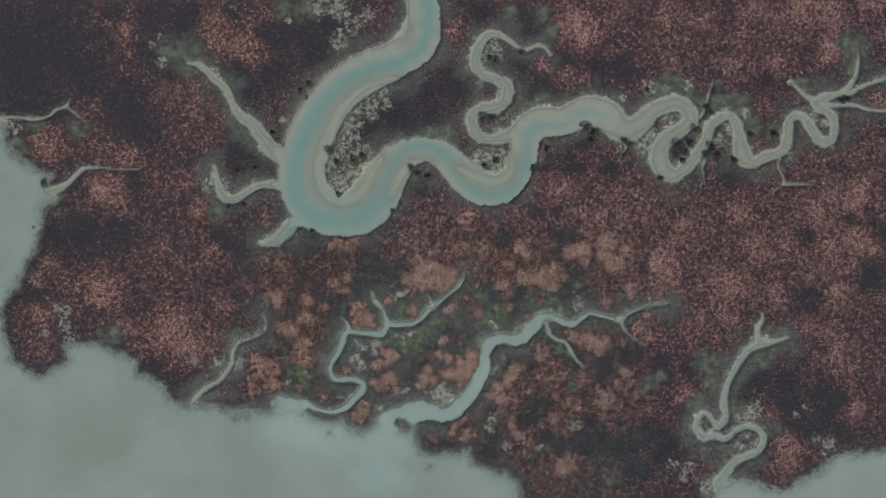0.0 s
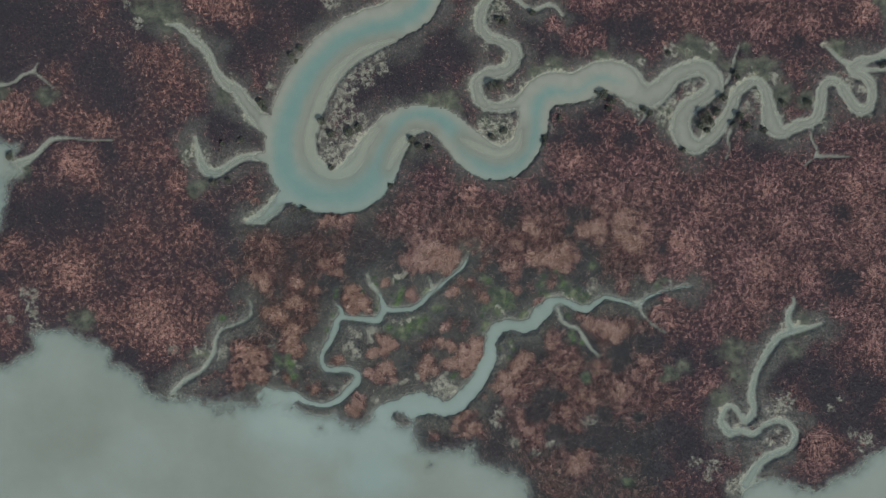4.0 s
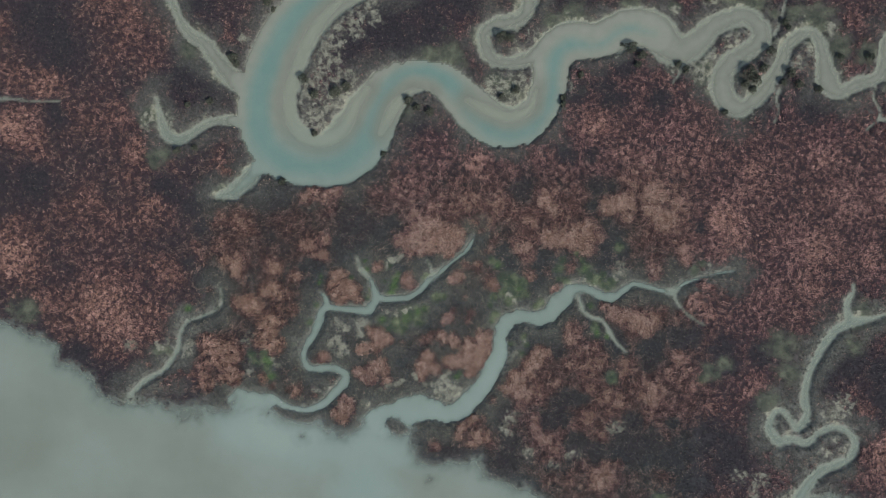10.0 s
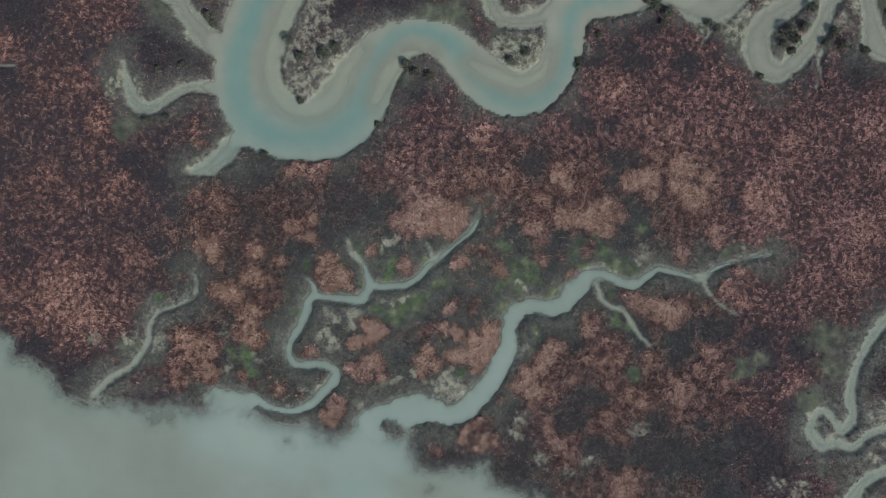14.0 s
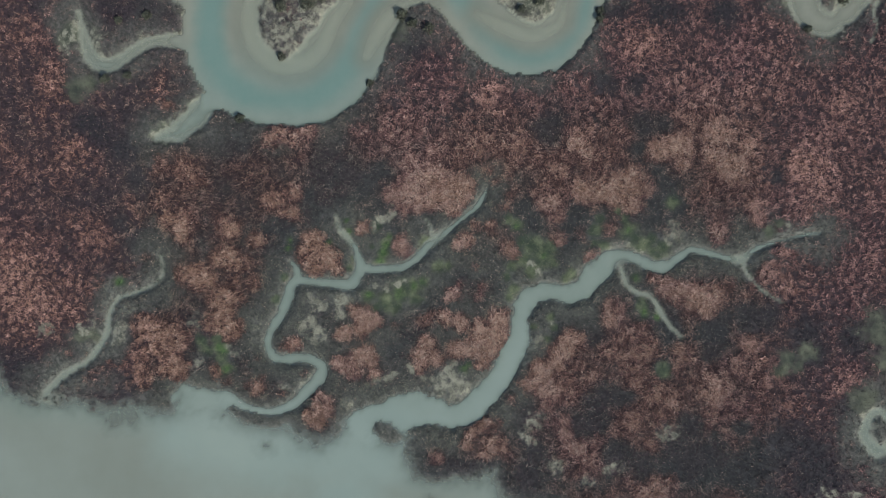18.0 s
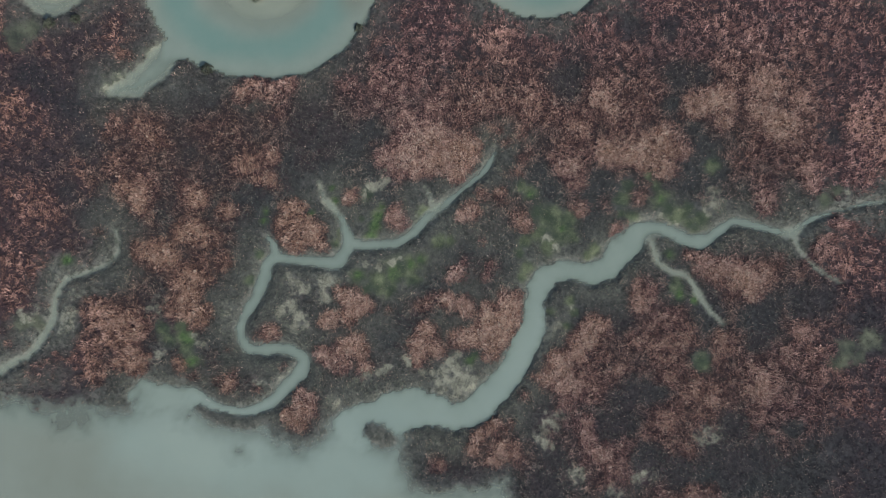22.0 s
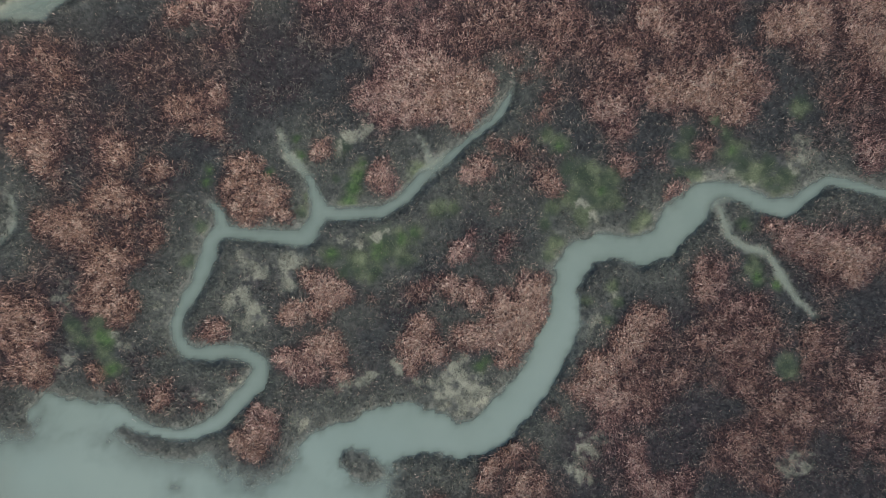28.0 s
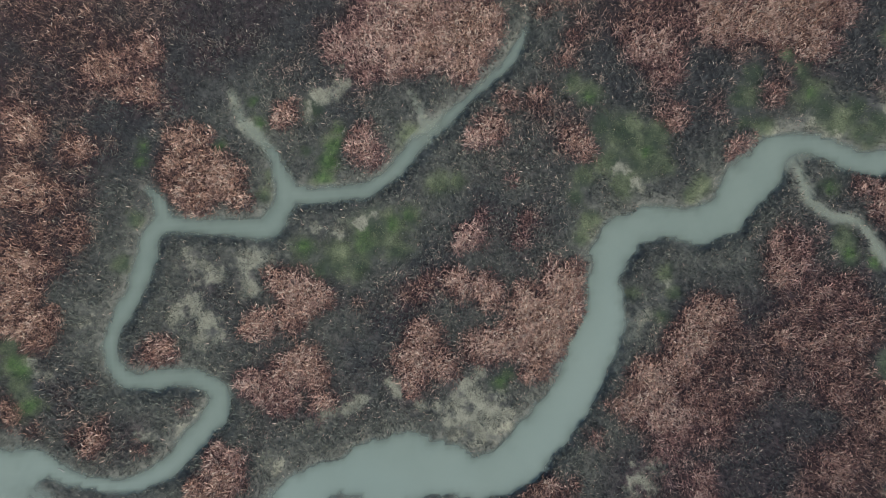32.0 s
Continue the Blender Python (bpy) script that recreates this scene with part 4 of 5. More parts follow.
lush_grass_a = [(-4.7, -21.4, 0.4), (-6.1, -22.2, 0.7), (-8.4, -23.2, 1), (-4, -15.6, 0.5), (-11.3, -18.3, 0.7),
    (-12.9, -23.4, 0.6), (-10.8, -17, 1), (2.2, -34.8, 0.7), (-10.3, -15.7, 0.8), (-9.8, -14.4, 0.4), (10.1, -12.9, 0.5),
    (-16, -13.6, 0.5), (14.3, -17.4, 0.4), (-16.4, -11.8, 0.4), (-19.3, -15.2, 0.4), (-25.6, -16.2, 0.5), (-25.3, -14.9,
    0.5), (28.9, -21.1, 0.4), (27.6, -13.4, 0.6), (30, -26.3, 0.6), (32.2, -27, 0.7), (-36.1, -32, 0.9), (-35.4, -35,
    0.8), (-36.5, -31.4, 0.8), (-52, -21.3, 0.8)]
LUSH = [lush_grass_a]
shrubs = [(37.1, 31.1, 1.6), (39.1, 29.4, 1.2), (35.3, 31.7, 1), (23.3, 21, 1), (-33.9, 41.8, 1), (-35.9, 40.1, 1),
    (-34.9, 38.9, 0.7), (-12.8, 9.7, 0.8), (65, 30.4, 1.2), (60.7, 25.9, 1.7), (62, 24.5, 1.4),
    (63.4, 26.8, 1.2), (59.8, 23.7, 1.2), (67.8, 36, 1), (68.6, 34.9, 0.7), (11, 33.2, 1.4), (12.6, 32.9, 1.2),
    (47.9, 26.5, 1)]
shrubs2 = [(55.9, 18.1, 0.9), (-101.9, 16.5, 1.3), (-104.8, 5.5, 0.7), (-42.9, 29.1, 1.2), (-42.1, 27.7, 0.9),
    (68.9, 25.9, 1.2), (70.4, 23.6, 1.2), (67.5, 24, 0.9), (-22.3, 22.1, 1.4), (-20.1, 23.3, 1.2),
    (-26.6, 21.6, 1.2), (-28.8, 24.8, 1.2), (13.9, 47.9, 1.2), (12.5, 48.6, 0.9), (23.3, 27.7, 0.9),
    (20.4, 50.1, 0.9), (46.5, 27.7, 0.9), (52.3, 40.7, 0.7)]
bank_shrubs = [(79, 29.1, 0.9), (84.8, 29.1, 1.1), (74.7, 22.6, 1.1), (26.9, 25.5, 0.9), (23.3, 19.7, 0.8), (13.9, 22.6, 1),
    (11, 21.1, 0.8), (-26.6, 13.9, 0.8), (-7.8, 20.4, 1.2), (-6, 19, 0.9), (-3.5, 18.2, 1.1),
    (102.2, 37.8, 1), (103.6, 38.3, 0.8), (-33.2, 4.2, 1.1),
    (-54.1, 10.4, 0.9), (-50.6, 11, 0.8), (-47.5, 20.2, 0.9), (-52, 19.5, 0.8), (61.5, 22.5, 1), (38.3, 27.6, 0.9)]
SHRUBS = [shrubs, shrubs2, bank_shrubs]
DRIFTWOOD = [(-33.3, -40.3, -30, 0.6), (23.7, -37, 25, 0.5), (31.4, -37.7, 40, 0.4), (21.3, -29.3, 60, 0.4)]  # x, y, turn, length

# ---- fields on a grid, fine over the marsh, stretched out to the horizon ----
STEP, HALF_X, HALF_Y = 0.4, 124.0, 74.0


def axis(half, far=2400.0):
    core = np.arange(-half, half + STEP / 2, STEP)
    out, d = [], STEP
    x = core[-1]
    while x < far:
        d *= 1.22
        x += d
        out.append(x)
    out = np.array(out)
    return np.concatenate([-out[::-1] + (core[0] + core[-1]), core, out])


AX, AY = axis(HALF_X), axis(HALF_Y)
GX, GY = np.meshgrid(AX, AY)


def lattice(ix, iy, seed):
    h = (ix.astype(np.int64) * 374761393 + iy.astype(np.int64) * 668265263 + seed * 1442695041) & 0x7FFFFFFF
    h = ((h ^ (h >> 13)) * 1274126177) & 0x7FFFFFFF
    return ((h ^ (h >> 16)) & 0xFFFF) / 65535.0


def ripple(x, y, size, seed):
    """Gradient noise, about 0 to 1 round a half, with cells of the given size."""
    u, v = x / size, y / size
    iu, iv = np.floor(u), np.floor(v)
    fu, fv = u - iu, v - iv
    total = 0.0
    su, sv = fu ** 3 * (fu * (6 * fu - 15) + 10), fv ** 3 * (fv * (6 * fv - 15) + 10)
    for a, wu in ((0, 1 - su), (1, su)):
        for b, wv in ((0, 1 - sv), (1, sv)):
            ang = lattice(iu + a, iv + b, seed) * 6.28318
            total = total + wu * wv * (np.cos(ang) * (fu - a) + np.sin(ang) * (fv - b))
    return np.clip(0.5 + 0.8 * total, 0, 1)


def rough_noise(x, y, size, seed, octaves=3):
    total, weight, amp = 0.0, 0.0, 1.0
    for k in range(octaves):
        c, d = math.cos(0.7 + 1.1 * k), math.sin(0.7 + 1.1 * k)
        total = total + ripple(x * c - y * d, x * d + y * c, size / 2 ** k, seed + 17 * k) * amp
        weight += amp
        amp *= 0.55
    return total / weight


def smooth(x, a, b):
    t = np.clip((x - a) / (b - a), 0, 1)
    return t * t * (3 - 2 * t)


def spline(rows, gap=0.35):
    """Catmull-Rom through the rows (x, y, width), sampled about every gap metres."""
    p = np.array(rows, float)
    p = np.vstack([2 * p[0] - p[1], p, 2 * p[-1] - p[-2]])
    out = []
    for i in range(1, len(p) - 2):
        k = max(2, int(np.hypot(*(p[i + 1] - p[i])[:2]) / gap))
        t = np.linspace(0, 1, k, endpoint=False)[:, None]
        a, b, c, d = p[i - 1], p[i], p[i + 1], p[i + 2]
        out.append(0.5 * (2 * b + (c - a) * t + (2 * a - 5 * b + 4 * c - d) * t ** 2 + (3 * b - a - 3 * c + d) * t ** 3))
    return np.vstack(out + [p[-2:-1]])


def carve(field, rows, reach, widths=None):
    """Lowers the field to the signed distance from the edge of a channel along the rows."""
    for x, y, w in spline(rows):
        r = max(w, 0.45) / 2
        i0, i1 = np.searchsorted(AX, (x - r - reach, x + r + reach))
        j0, j1 = np.searchsorted(AY, (y - r - reach, y + r + reach))
        if i1 > i0 and j1 > j0:
            s = np.s_[j0:j1, i0:i1]
            d = np.hypot(GX[s] - x, GY[s] - y) - r
            if widths is not None:
                widths[s] = np.where(d < field[s], w, widths[s])
            field[s] = np.minimum(field[s], d)


def shore_distance(points, close):
    """Signed distance to an open shore closed far off: negative on the water."""
    ring = points + close
    dist, inside = np.full(GX.shape, 1e9), np.zeros(GX.shape, bool)
    for (x0, y0), (x1, y1) in zip(ring, ring[1:] + ring[:1]):
        dx, dy = x1 - x0, y1 - y0
        t = np.clip(((GX - x0) * dx + (GY - y0) * dy) / (dx * dx + dy * dy + 1e-9), 0, 1)
        np.minimum(dist, np.hypot(GX - x0 - t * dx, GY - y0 - t * dy), out=dist)
        crosses = (y0 > GY) != (y1 > GY)
        inside ^= crosses & (GX < dx * (GY - y0) / (dy if dy else 1e-9) + x0)
    return np.where(inside, -dist, dist)


EDGE = (rough_noise(GX, GY, 2.4, 3) - 0.5) * 1.3 + (rough_noise(GX, GY, 0.8, 9, 2) - 0.5) * 0.5
creek = np.full(GX.shape, 12.0)
breadth = np.full(GX.shape, 4.0)
SOUTHERN = (south_left, south_left_branch, south_main, south_main_head, south_side, south_far_left)
for rows in CREEKS:
    soft_bank = 0.15 if any(rows is other for other in SOUTHERN) else 0.0
    carve(creek, [(x, y, w + soft_bank) for x, y, w in rows], 12.0, breadth)
river = np.full(GX.shape, 12.0)
for rows in SILTY:
    carve(river, rows, 12.0)
deep = np.full(GX.shape, 12.0)
for rows in DEEP_WATER:
    carve(deep, rows, 12.0)
lagoon = np.minimum(shore_distance(LAGOON_SHORE, [(60, -2600), (-2600, -2600), (-2600, 300)]),
                    shore_distance(BAY_SHORE, [(2600, -90), (2600, -2600), (60, -2600)]))
lagoon_rough = lagoon + (rough_noise(GX, GY, 5.0, 21, 4) - 0.5) * 3.2 + (rough_noise(GX, GY, 1.3, 25, 2) - 0.5) * 1.2
creek_rough = creek + EDGE * np.clip(breadth * 0.30, 0.25, 0.95)
shallow, islet = np.full(GX.shape, -9.0), np.full(GX.shape, -9.0)
for ix, iy, ir in ISLETS:
    d = ir - np.hypot(GX - ix, GY - iy) + EDGE * 0.7
    islet = np.maximum(islet, d)
spit = np.full(GX.shape, 12.0)
carve(spit, SPIT, 4.0)
islet = np.maximum(islet, EDGE * 0.9 - spit)
lagoon_rough, creek_rough = np.maximum(lagoon_rough, islet), np.maximum(creek_rough, islet)
for ix, iy, ir in DROWNED:
    shallow = np.maximum(shallow, ir - np.hypot(GX - ix, GY - iy) + EDGE * 2.0)


def spots(rows_list):
    """The largest of soft round spots x, y, radius, with ragged edges."""
    out = np.zeros(GX.shape)
    wx, wy = (rough_noise(GX, GY, 6.0, 31) - 0.5) * 5.0, (rough_noise(GX, GY, 6.0, 57) - 0.5) * 5.0
    wx, wy = wx + (rough_noise(GX, GY, 1.6, 71) - 0.5) * 2.0, wy + (rough_noise(GX, GY, 1.6, 83) - 0.5) * 2.0
    for x, y, r in itertools.chain(*rows_list):
        i0, i1 = np.searchsorted(AX, (x - r * 2.4 - 4, x + r * 2.4 + 4))
        j0, j1 = np.searchsorted(AY, (y - r * 2.4 - 4, y + r * 2.4 + 4))
        s = np.s_[j0:j1, i0:i1]
        k = min(1.0, r / 4.5)
        q = ((GX[s] + wx[s] * k - x) ** 2 + (GY[s] + wy[s] * k - y) ** 2) / r ** 2
        out[s] = np.maximum(out[s], np.exp(-0.75 * q))
    return out


def open_marsh(x, y):
    """1 on the thinly grown ground between the two southern creeks, 0 away from it."""
    return np.exp(-(((x + 4) / 19) ** 2 + ((y + 25) / 14) ** 2) ** 2)


bright = np.maximum(np.maximum(spots(BLEACHED), 0.70 * spots(PALE)), 0.34 * spots(TAWNY))
dark, green, mud = spots(DARK), spots(GREEN), spots(SILT)
brown, lush = spots(BROWN), spots(LUSH)
lush = smooth(lush + (rough_noise(GX, GY, 1.6, 49, 4) - 0.5) * 0.9, 0.35, 1.0)
wash = np.full(GX.shape, 12.0)
for rows in (south_left, south_left_branch, south_main, south_main_head, south_far_left, southeast):
    carve(wash, rows, 9.0)
wash = smooth(6.0 - wash + (rough_noise(GX, GY, 5.0, 97, 4) - 0.5) * 9, 0, 6) * smooth(12 - wash, 0, 4)
damp = np.full(GX.shape, 12.0)
for rows in (river_upper, river_lower, river_head, north_creek, west_creek, west_inlet, west_pool, head_north, head_east, head_south):
    carve(damp, rows, 9.0)
damp = smooth(5.5 - damp + (rough_noise(GX, GY, 7.0, 99, 4) - 0.5) * 11, 0, 6)
wash = np.maximum(np.maximum(wash, 0.7 * damp), 0.75 * open_marsh(GX, GY) * smooth(rough_noise(GX, GY, 6.0, 107, 4), 0.30, 0.60)) * (1 - smooth(bright, 0.15, 0.5))
dark = np.clip(dark * (0.35 + 1.25 * rough_noise(GX, GY, 4.5, 105, 4)), 0, 1)
fringe = np.full(GX.shape, 12.0)
for rows in (river_lower, river_head, north_creek, west_creek, west_inlet, west_pool):
    carve(fringe, rows, 9.0)
fringe = smooth(2.0 - fringe + (rough_noise(GX, GY, 7.0, 91) - 0.5) * 9, 0, 4)
mud = np.maximum(np.minimum(mud, 0.50 + 0.30 * open_marsh(GX, GY)), fringe * 0.5)
green = np.maximum(np.maximum(green, fringe * 0.7), lush * 0.9)
bright = np.clip(bright * (0.75 + 0.5 * rough_noise(GX, GY, 2.5, 51, 3)), 0, 1)

stain = 0.5 * rough_noise(GX, GY, 11.0, 151, 3) + 0.5 * rough_noise(GX, GY, 3.6, 157, 3)
home = smooth(56 - np.abs(GX), 0, 14) * smooth(14 - GY, 0, 16)
reedy = np.clip(0.62 - 0.3 * home + (stain - 0.5) * 1.2 + 0.5 * bright - 0.9 * dark, 0, 1)
brown = smooth(brown + (rough_noise(GX, GY, 4.0, 53, 4) - 0.5) * 0.9, 0.15, 0.75)
reedy += (np.clip(0.16 + 0.75 * brown + 0.7 * bright + (stain - 0.5) * 0.9 - 0.5 * dark - 0.3 * green, 0, 1) - reedy) * home
reedy *= 1 - smooth(4.0 - lagoon_rough, 0, 4) * 0.8

bank = 0.36 * smooth(creek_rough, -0.1, 0.9) + 0.10 * (rough_noise(GX, GY, 1.5, 61) - 0.5)
silty = smooth(2.5 - river, 0, 2.5)
shoal = np.full(GX.shape, 12.0)
for rows in SHOALS:
    carve(shoal, rows, 8.0)
channel = -np.clip(-creek_rough, 0, 3) * (0.75 - 0.60 * silty + 0.35 * smooth(3.5 - deep, 0, 2)) - 0.7 * smooth(-deep, -2.6, 1.2)
channel = np.where(shoal < 4, np.maximum(channel, -0.09 - 0.075 * np.clip(shoal + 1.0, 0, 9) ** 1.5), channel)
height = np.where(creek_rough > 0, bank - 0.02, channel - 0.02)
tide = np.where(lagoon_rough > 0, 0.5 * smooth(lagoon_rough, 0, 3.5), np.maximum(lagoon_rough * 0.13 - 0.03 * lagoon_rough ** 2, -1.6)) - 0.05
height = np.minimum(height, tide)
height = np.where(height < -0.1, np.maximum(height, -0.62 + 0.5 * smooth(shallow, -1.5, 1.0) - 2.0 * (shallow < -1.5)), height)
height = np.where(islet > -0.4, np.maximum(height, 0.32 * smooth(islet, -0.4, 0.5) - 0.14), height)


def sheet(name, z, keep, attribute_name, values, mat, label, category, **more):
    ny, nx = GX.shape
    index = np.arange(nx * ny).reshape(ny, nx)
    quads = np.stack([index[:-1, :-1], index[:-1, 1:], index[1:, 1:], index[1:, :-1]], -1).reshape(-1, 4)
    if keep is not None:
        k = (keep[:-1, :-1] | keep[:-1, 1:] | keep[1:, 1:] | keep[1:, :-1]).ravel()
        quads = quads[k]
    used, quads = np.unique(quads, return_inverse=True)
    quads = quads.reshape(-1, 4)
    me = bpy.data.meshes.new(name)
    me.vertices.add(len(used))
    me.vertices.foreach_set("co", np.stack([GX.ravel()[used], GY.ravel()[used], z.ravel()[used]], -1).astype(np.float32).ravel())
    me.loops.add(quads.size)
    me.loops.foreach_set("vertex_index", quads.astype(np.int32).ravel())
    me.polygons.add(len(quads))
    me.polygons.foreach_set("loop_start", np.arange(0, quads.size, 4, dtype=np.int32))
    me.polygons.foreach_set("use_smooth", np.ones(len(quads), bool))
    me.update(calc_edges=True)
    att = me.attributes.new(attribute_name, "FLOAT_COLOR", "POINT")
    flat = np.stack([v.ravel()[used] for v in values] + ([np.ones(len(used))] if len(values) < 4 else []), -1)
    att.data.foreach_set("color", flat.astype(np.float32).ravel())
    for key, field in more.items():
        att = me.attributes.new(key, "FLOAT", "POINT")
        att.data.foreach_set("value", field.ravel()[used].astype(np.float32))
    me.materials.append(mat)
    return tagged(new(name, me), label, category, kind="structure")


under = smooth(-height, -0.04, 0.10)
sheet("ground", height, None, "zone", (mud, green, under), MUD, "dark wet marsh mud with litter and pale silt", "ground", bed=silty * (0.75 + 0.25 * smooth(3.0 - shoal, 0, 3)), reedy=reedy, flat=home, lush=lush, wash=wash)
depth = np.maximum(-height, 0)
thick = 1 - np.exp(-depth / 0.2)
teal = smooth(-deep + (rough_noise(GX, GY, 4.0, 5) - 0.5) * 1.5, -0.8, 2.6)
teal *= smooth(shoal, -0.8, 3.2)
clear = np.full(GX.shape, 12.0)
carve(clear, MOUTH, 12.0)
for rows in SHEEN:
    carve(clear, rows, 12.0)
clear = smooth(-clear + (rough_noise(GX, GY, 6.0, 6) - 0.5) * 5.0, -6.0, 5.0)
sheet("water", np.zeros(GX.shape), height < 0.02, "flow", (thick, teal, smooth(-lagoon_rough, -1, 6), clear), WATER,
      "still milky grey-green tidal water with silt", "water", silty=smooth(2.0 - river, 0, 2.0) * smooth(GY, 8, 20))

# ---- vegetation ----
rng = np.random.default_rng(7)


def sample(field, x, y):
    """The field at any points within the fine part of the grid."""
    i = np.clip(np.searchsorted(AX, x) - 1, 0, len(AX) - 2)
    j = np.clip(np.searchsorted(AY, y) - 1, 0, len(AY) - 2)
    u, v = (x - AX[i]) / (AX[i + 1] - AX[i]), (y - AY[j]) / (AY[j + 1] - AY[j])
    return (field[j, i] * (1 - u) + field[j, i + 1] * u) * (1 - v) + (field[j + 1, i] * (1 - u) + field[j + 1, i + 1] * u) * v


def blades(name, x, y, z, length, width, lean, heading, colour, folded, mat, label, category, group="", kind=""):
    """Bent tapering blades as one mesh: folded ones of two triangles, and plain ones of a single triangle."""
    n = len(x)
    if n == 0:
        return None
    order = np.argsort(~folded, kind="stable")
    x, y, z, length, width, lean, heading, colour, folded = (v[order] for v in (x, y, z, length, width, lean, heading, colour, folded))
    dx, dy = np.cos(heading), np.sin(heading)
    px, py = -dy * width / 2, dx * width / 2
    reach1, up1 = length * 0.5 * np.sin(lean * 0.55), length * 0.5 * np.cos(lean * 0.55)
    reach2, up2 = reach1 + length * 0.5 * np.sin(lean * 1.25), up1 + length * 0.5 * np.cos(lean * 1.25)
    tip = np.stack([x + dx * reach2, y + dy * reach2, z + np.maximum(up2, 0.05)], -1)
    k = int(folded.sum())
    f, p = slice(0, k), slice(k, n)
    first = np.empty((k, 4, 3), np.float32)
    first[:, 0] = np.stack([x, y, z], -1)[f]
    first[:, 1] = np.stack([x + dx * reach1 - px, y + dy * reach1 - py, z + up1], -1)[f]
    first[:, 2] = tip[f]
    first[:, 3] = np.stack([x + dx * reach1 + px, y + dy * reach1 + py, z + up1], -1)[f]
    second = np.empty((n - k, 3, 3), np.float32)
    second[:, 0] = np.stack([x + dx * reach1 * 0.3 - px, y + dy * reach1 * 0.3 - py, z + up1 * 0.5], -1)[p]
    second[:, 1] = np.stack([x + dx * reach1 * 0.3 + px, y + dy * reach1 * 0.3 + py, z + up1 * 0.5], -1)[p]
    second[:, 2] = tip[p]
    co = np.concatenate([first.reshape(-1, 3), second.reshape(-1, 3)])
    me = bpy.data.meshes.new(name)
    me.vertices.add(len(co))
    me.vertices.foreach_set("co", co.ravel())
    me.loops.add(len(co))
    me.loops.foreach_set("vertex_index", np.arange(len(co), dtype=np.int32))
    me.polygons.add(n)
    me.polygons.foreach_set("loop_start", np.concatenate([np.arange(k) * 4, 4 * k + np.arange(n - k) * 3]).astype(np.int32))
    me.update(calc_edges=True)
    att = me.attributes.new("tone", "FLOAT_COLOR", "POINT")
    rgba = np.ones((len(co), 4), np.float32)
    rgba[:4 * k, :3] = np.repeat(colour[f], 4, 0)
    rgba[4 * k:, :3] = np.repeat(colour[p], 3, 0)
    att.data.foreach_set("color", rgba.ravel())
    me.materials.append(mat)
    return tagged(new(name, me), label, category, group, kind)


def mixed(a, b, t):
    return a + (b - a) * t[:, None]


def jittered(gap):
    """Tuft places on a shaken grid over the marsh."""
    gx, gy = np.meshgrid(np.arange(-118, 118, gap), np.arange(-68, 68, gap))
    return gx.ravel() + rng.uniform(-0.48, 0.48, gx.size) * gap, gy.ravel() + rng.uniform(-0.48, 0.48, gx.size) * gap


def nearness(x, y):
    """1 where the flight ends low over the marsh, 0 far from there."""
    return smooth(56 - np.abs(x), 0, 14) * smooth(14 - y, 0, 16)


(fx, fy), (hx, hy) = jittered(0.54), jittered(0.42)
some_far, some_home = rng.random(len(fx)) > nearness(fx, fy), rng.random(len(hx)) < nearness(hx, hy)
cx, cy = np.concatenate([fx[some_far], hx[some_home]]), np.concatenate([fy[some_far], hy[some_home]])
wet, mudv, greenv = sample(creek_rough, cx, cy), sample(mud, cx, cy), sample(green, cx, cy)
brownv, lushv, washv = sample(brown, cx, cy), sample(lush, cx, cy), sample(wash, cx, cy)
mudv = smooth(mudv + (rough_noise(cx, cy, 1.3, 43, 4) - 0.5) * 1.8, 0.30, 0.75)
greenv = smooth(greenv + (rough_noise(cx, cy, 2.2, 47, 4) - 0.5) * 0.9, 0.25, 0.80)
brightv, darkv, shore = sample(bright, cx, cy), sample(dark, cx, cy), sample(np.maximum(lagoon_rough, islet * 4), cx, cy)
near = nearness(cx, cy)
patch = 0.5 * rough_noise(cx, cy, 11.0, 151, 3) + 0.5 * rough_noise(cx, cy, 3.6, 157, 3)
tall = 0.22 + 0.06 * smooth(cx, -30, 0) + 0.15 * smooth(cx, -25, 30) * smooth(cy, -28, -14) * smooth(40 - cy, 0, 14) + (patch - 0.5) * 0.6 + 0.66 * brightv - (0.44 + 0.26 * np.maximum(smooth(-cx, 0, 40), smooth(-cy, 15, 30))) * darkv - 0.34 * washv
close = 0.225 + 0.055 * smooth(cx, -30, 5) - 0.11 * open_marsh(cx, cy) + (patch - 0.5) * 0.40 + 0.05 * brownv * (1 - 0.8 * darkv) + (0.42 + 0.24 * open_marsh(cx, cy)) * smooth(brightv, 0.03, 0.62) - 0.42 * darkv - 0.16 * washv
tall = np.clip(tall + (close - tall) * near - 0.45 * greenv - 0.5 * mudv, 0, 1)
tall = np.clip(tall - 0.30 * smooth(3.0 - shore, 0, 3), 0, 1) * (smooth(wet, 0.0, 0.8) * 0.35 + 0.65)
chance = np.clip(0.92 + 0.3 * tall + 0.1 * darkv - 0.70 * mudv - 0.30 * greenv, 0.1, 1) * smooth(wet, -0.10, 0.30) * smooth(shore, -1.0, 1.4)
keep = rng.random(len(cx)) < chance
cx, cy, wet, mudv, greenv, darkv, tall, patch, near, lushv, washv, brightv = (v[keep] for v in (cx, cy, wet, mudv, greenv, darkv, tall, patch, near, lushv, washv, brightv))
m = len(cx)
cool = smooth(-cy, 3, 13) * near
bare = darkv * (1 - 0.85 * open_marsh(cx, cy))
lump = np.clip(ripple(cx, cy, 0.8, 201) * 0.45 + rng.random(m) * 0.55, 0, 1)
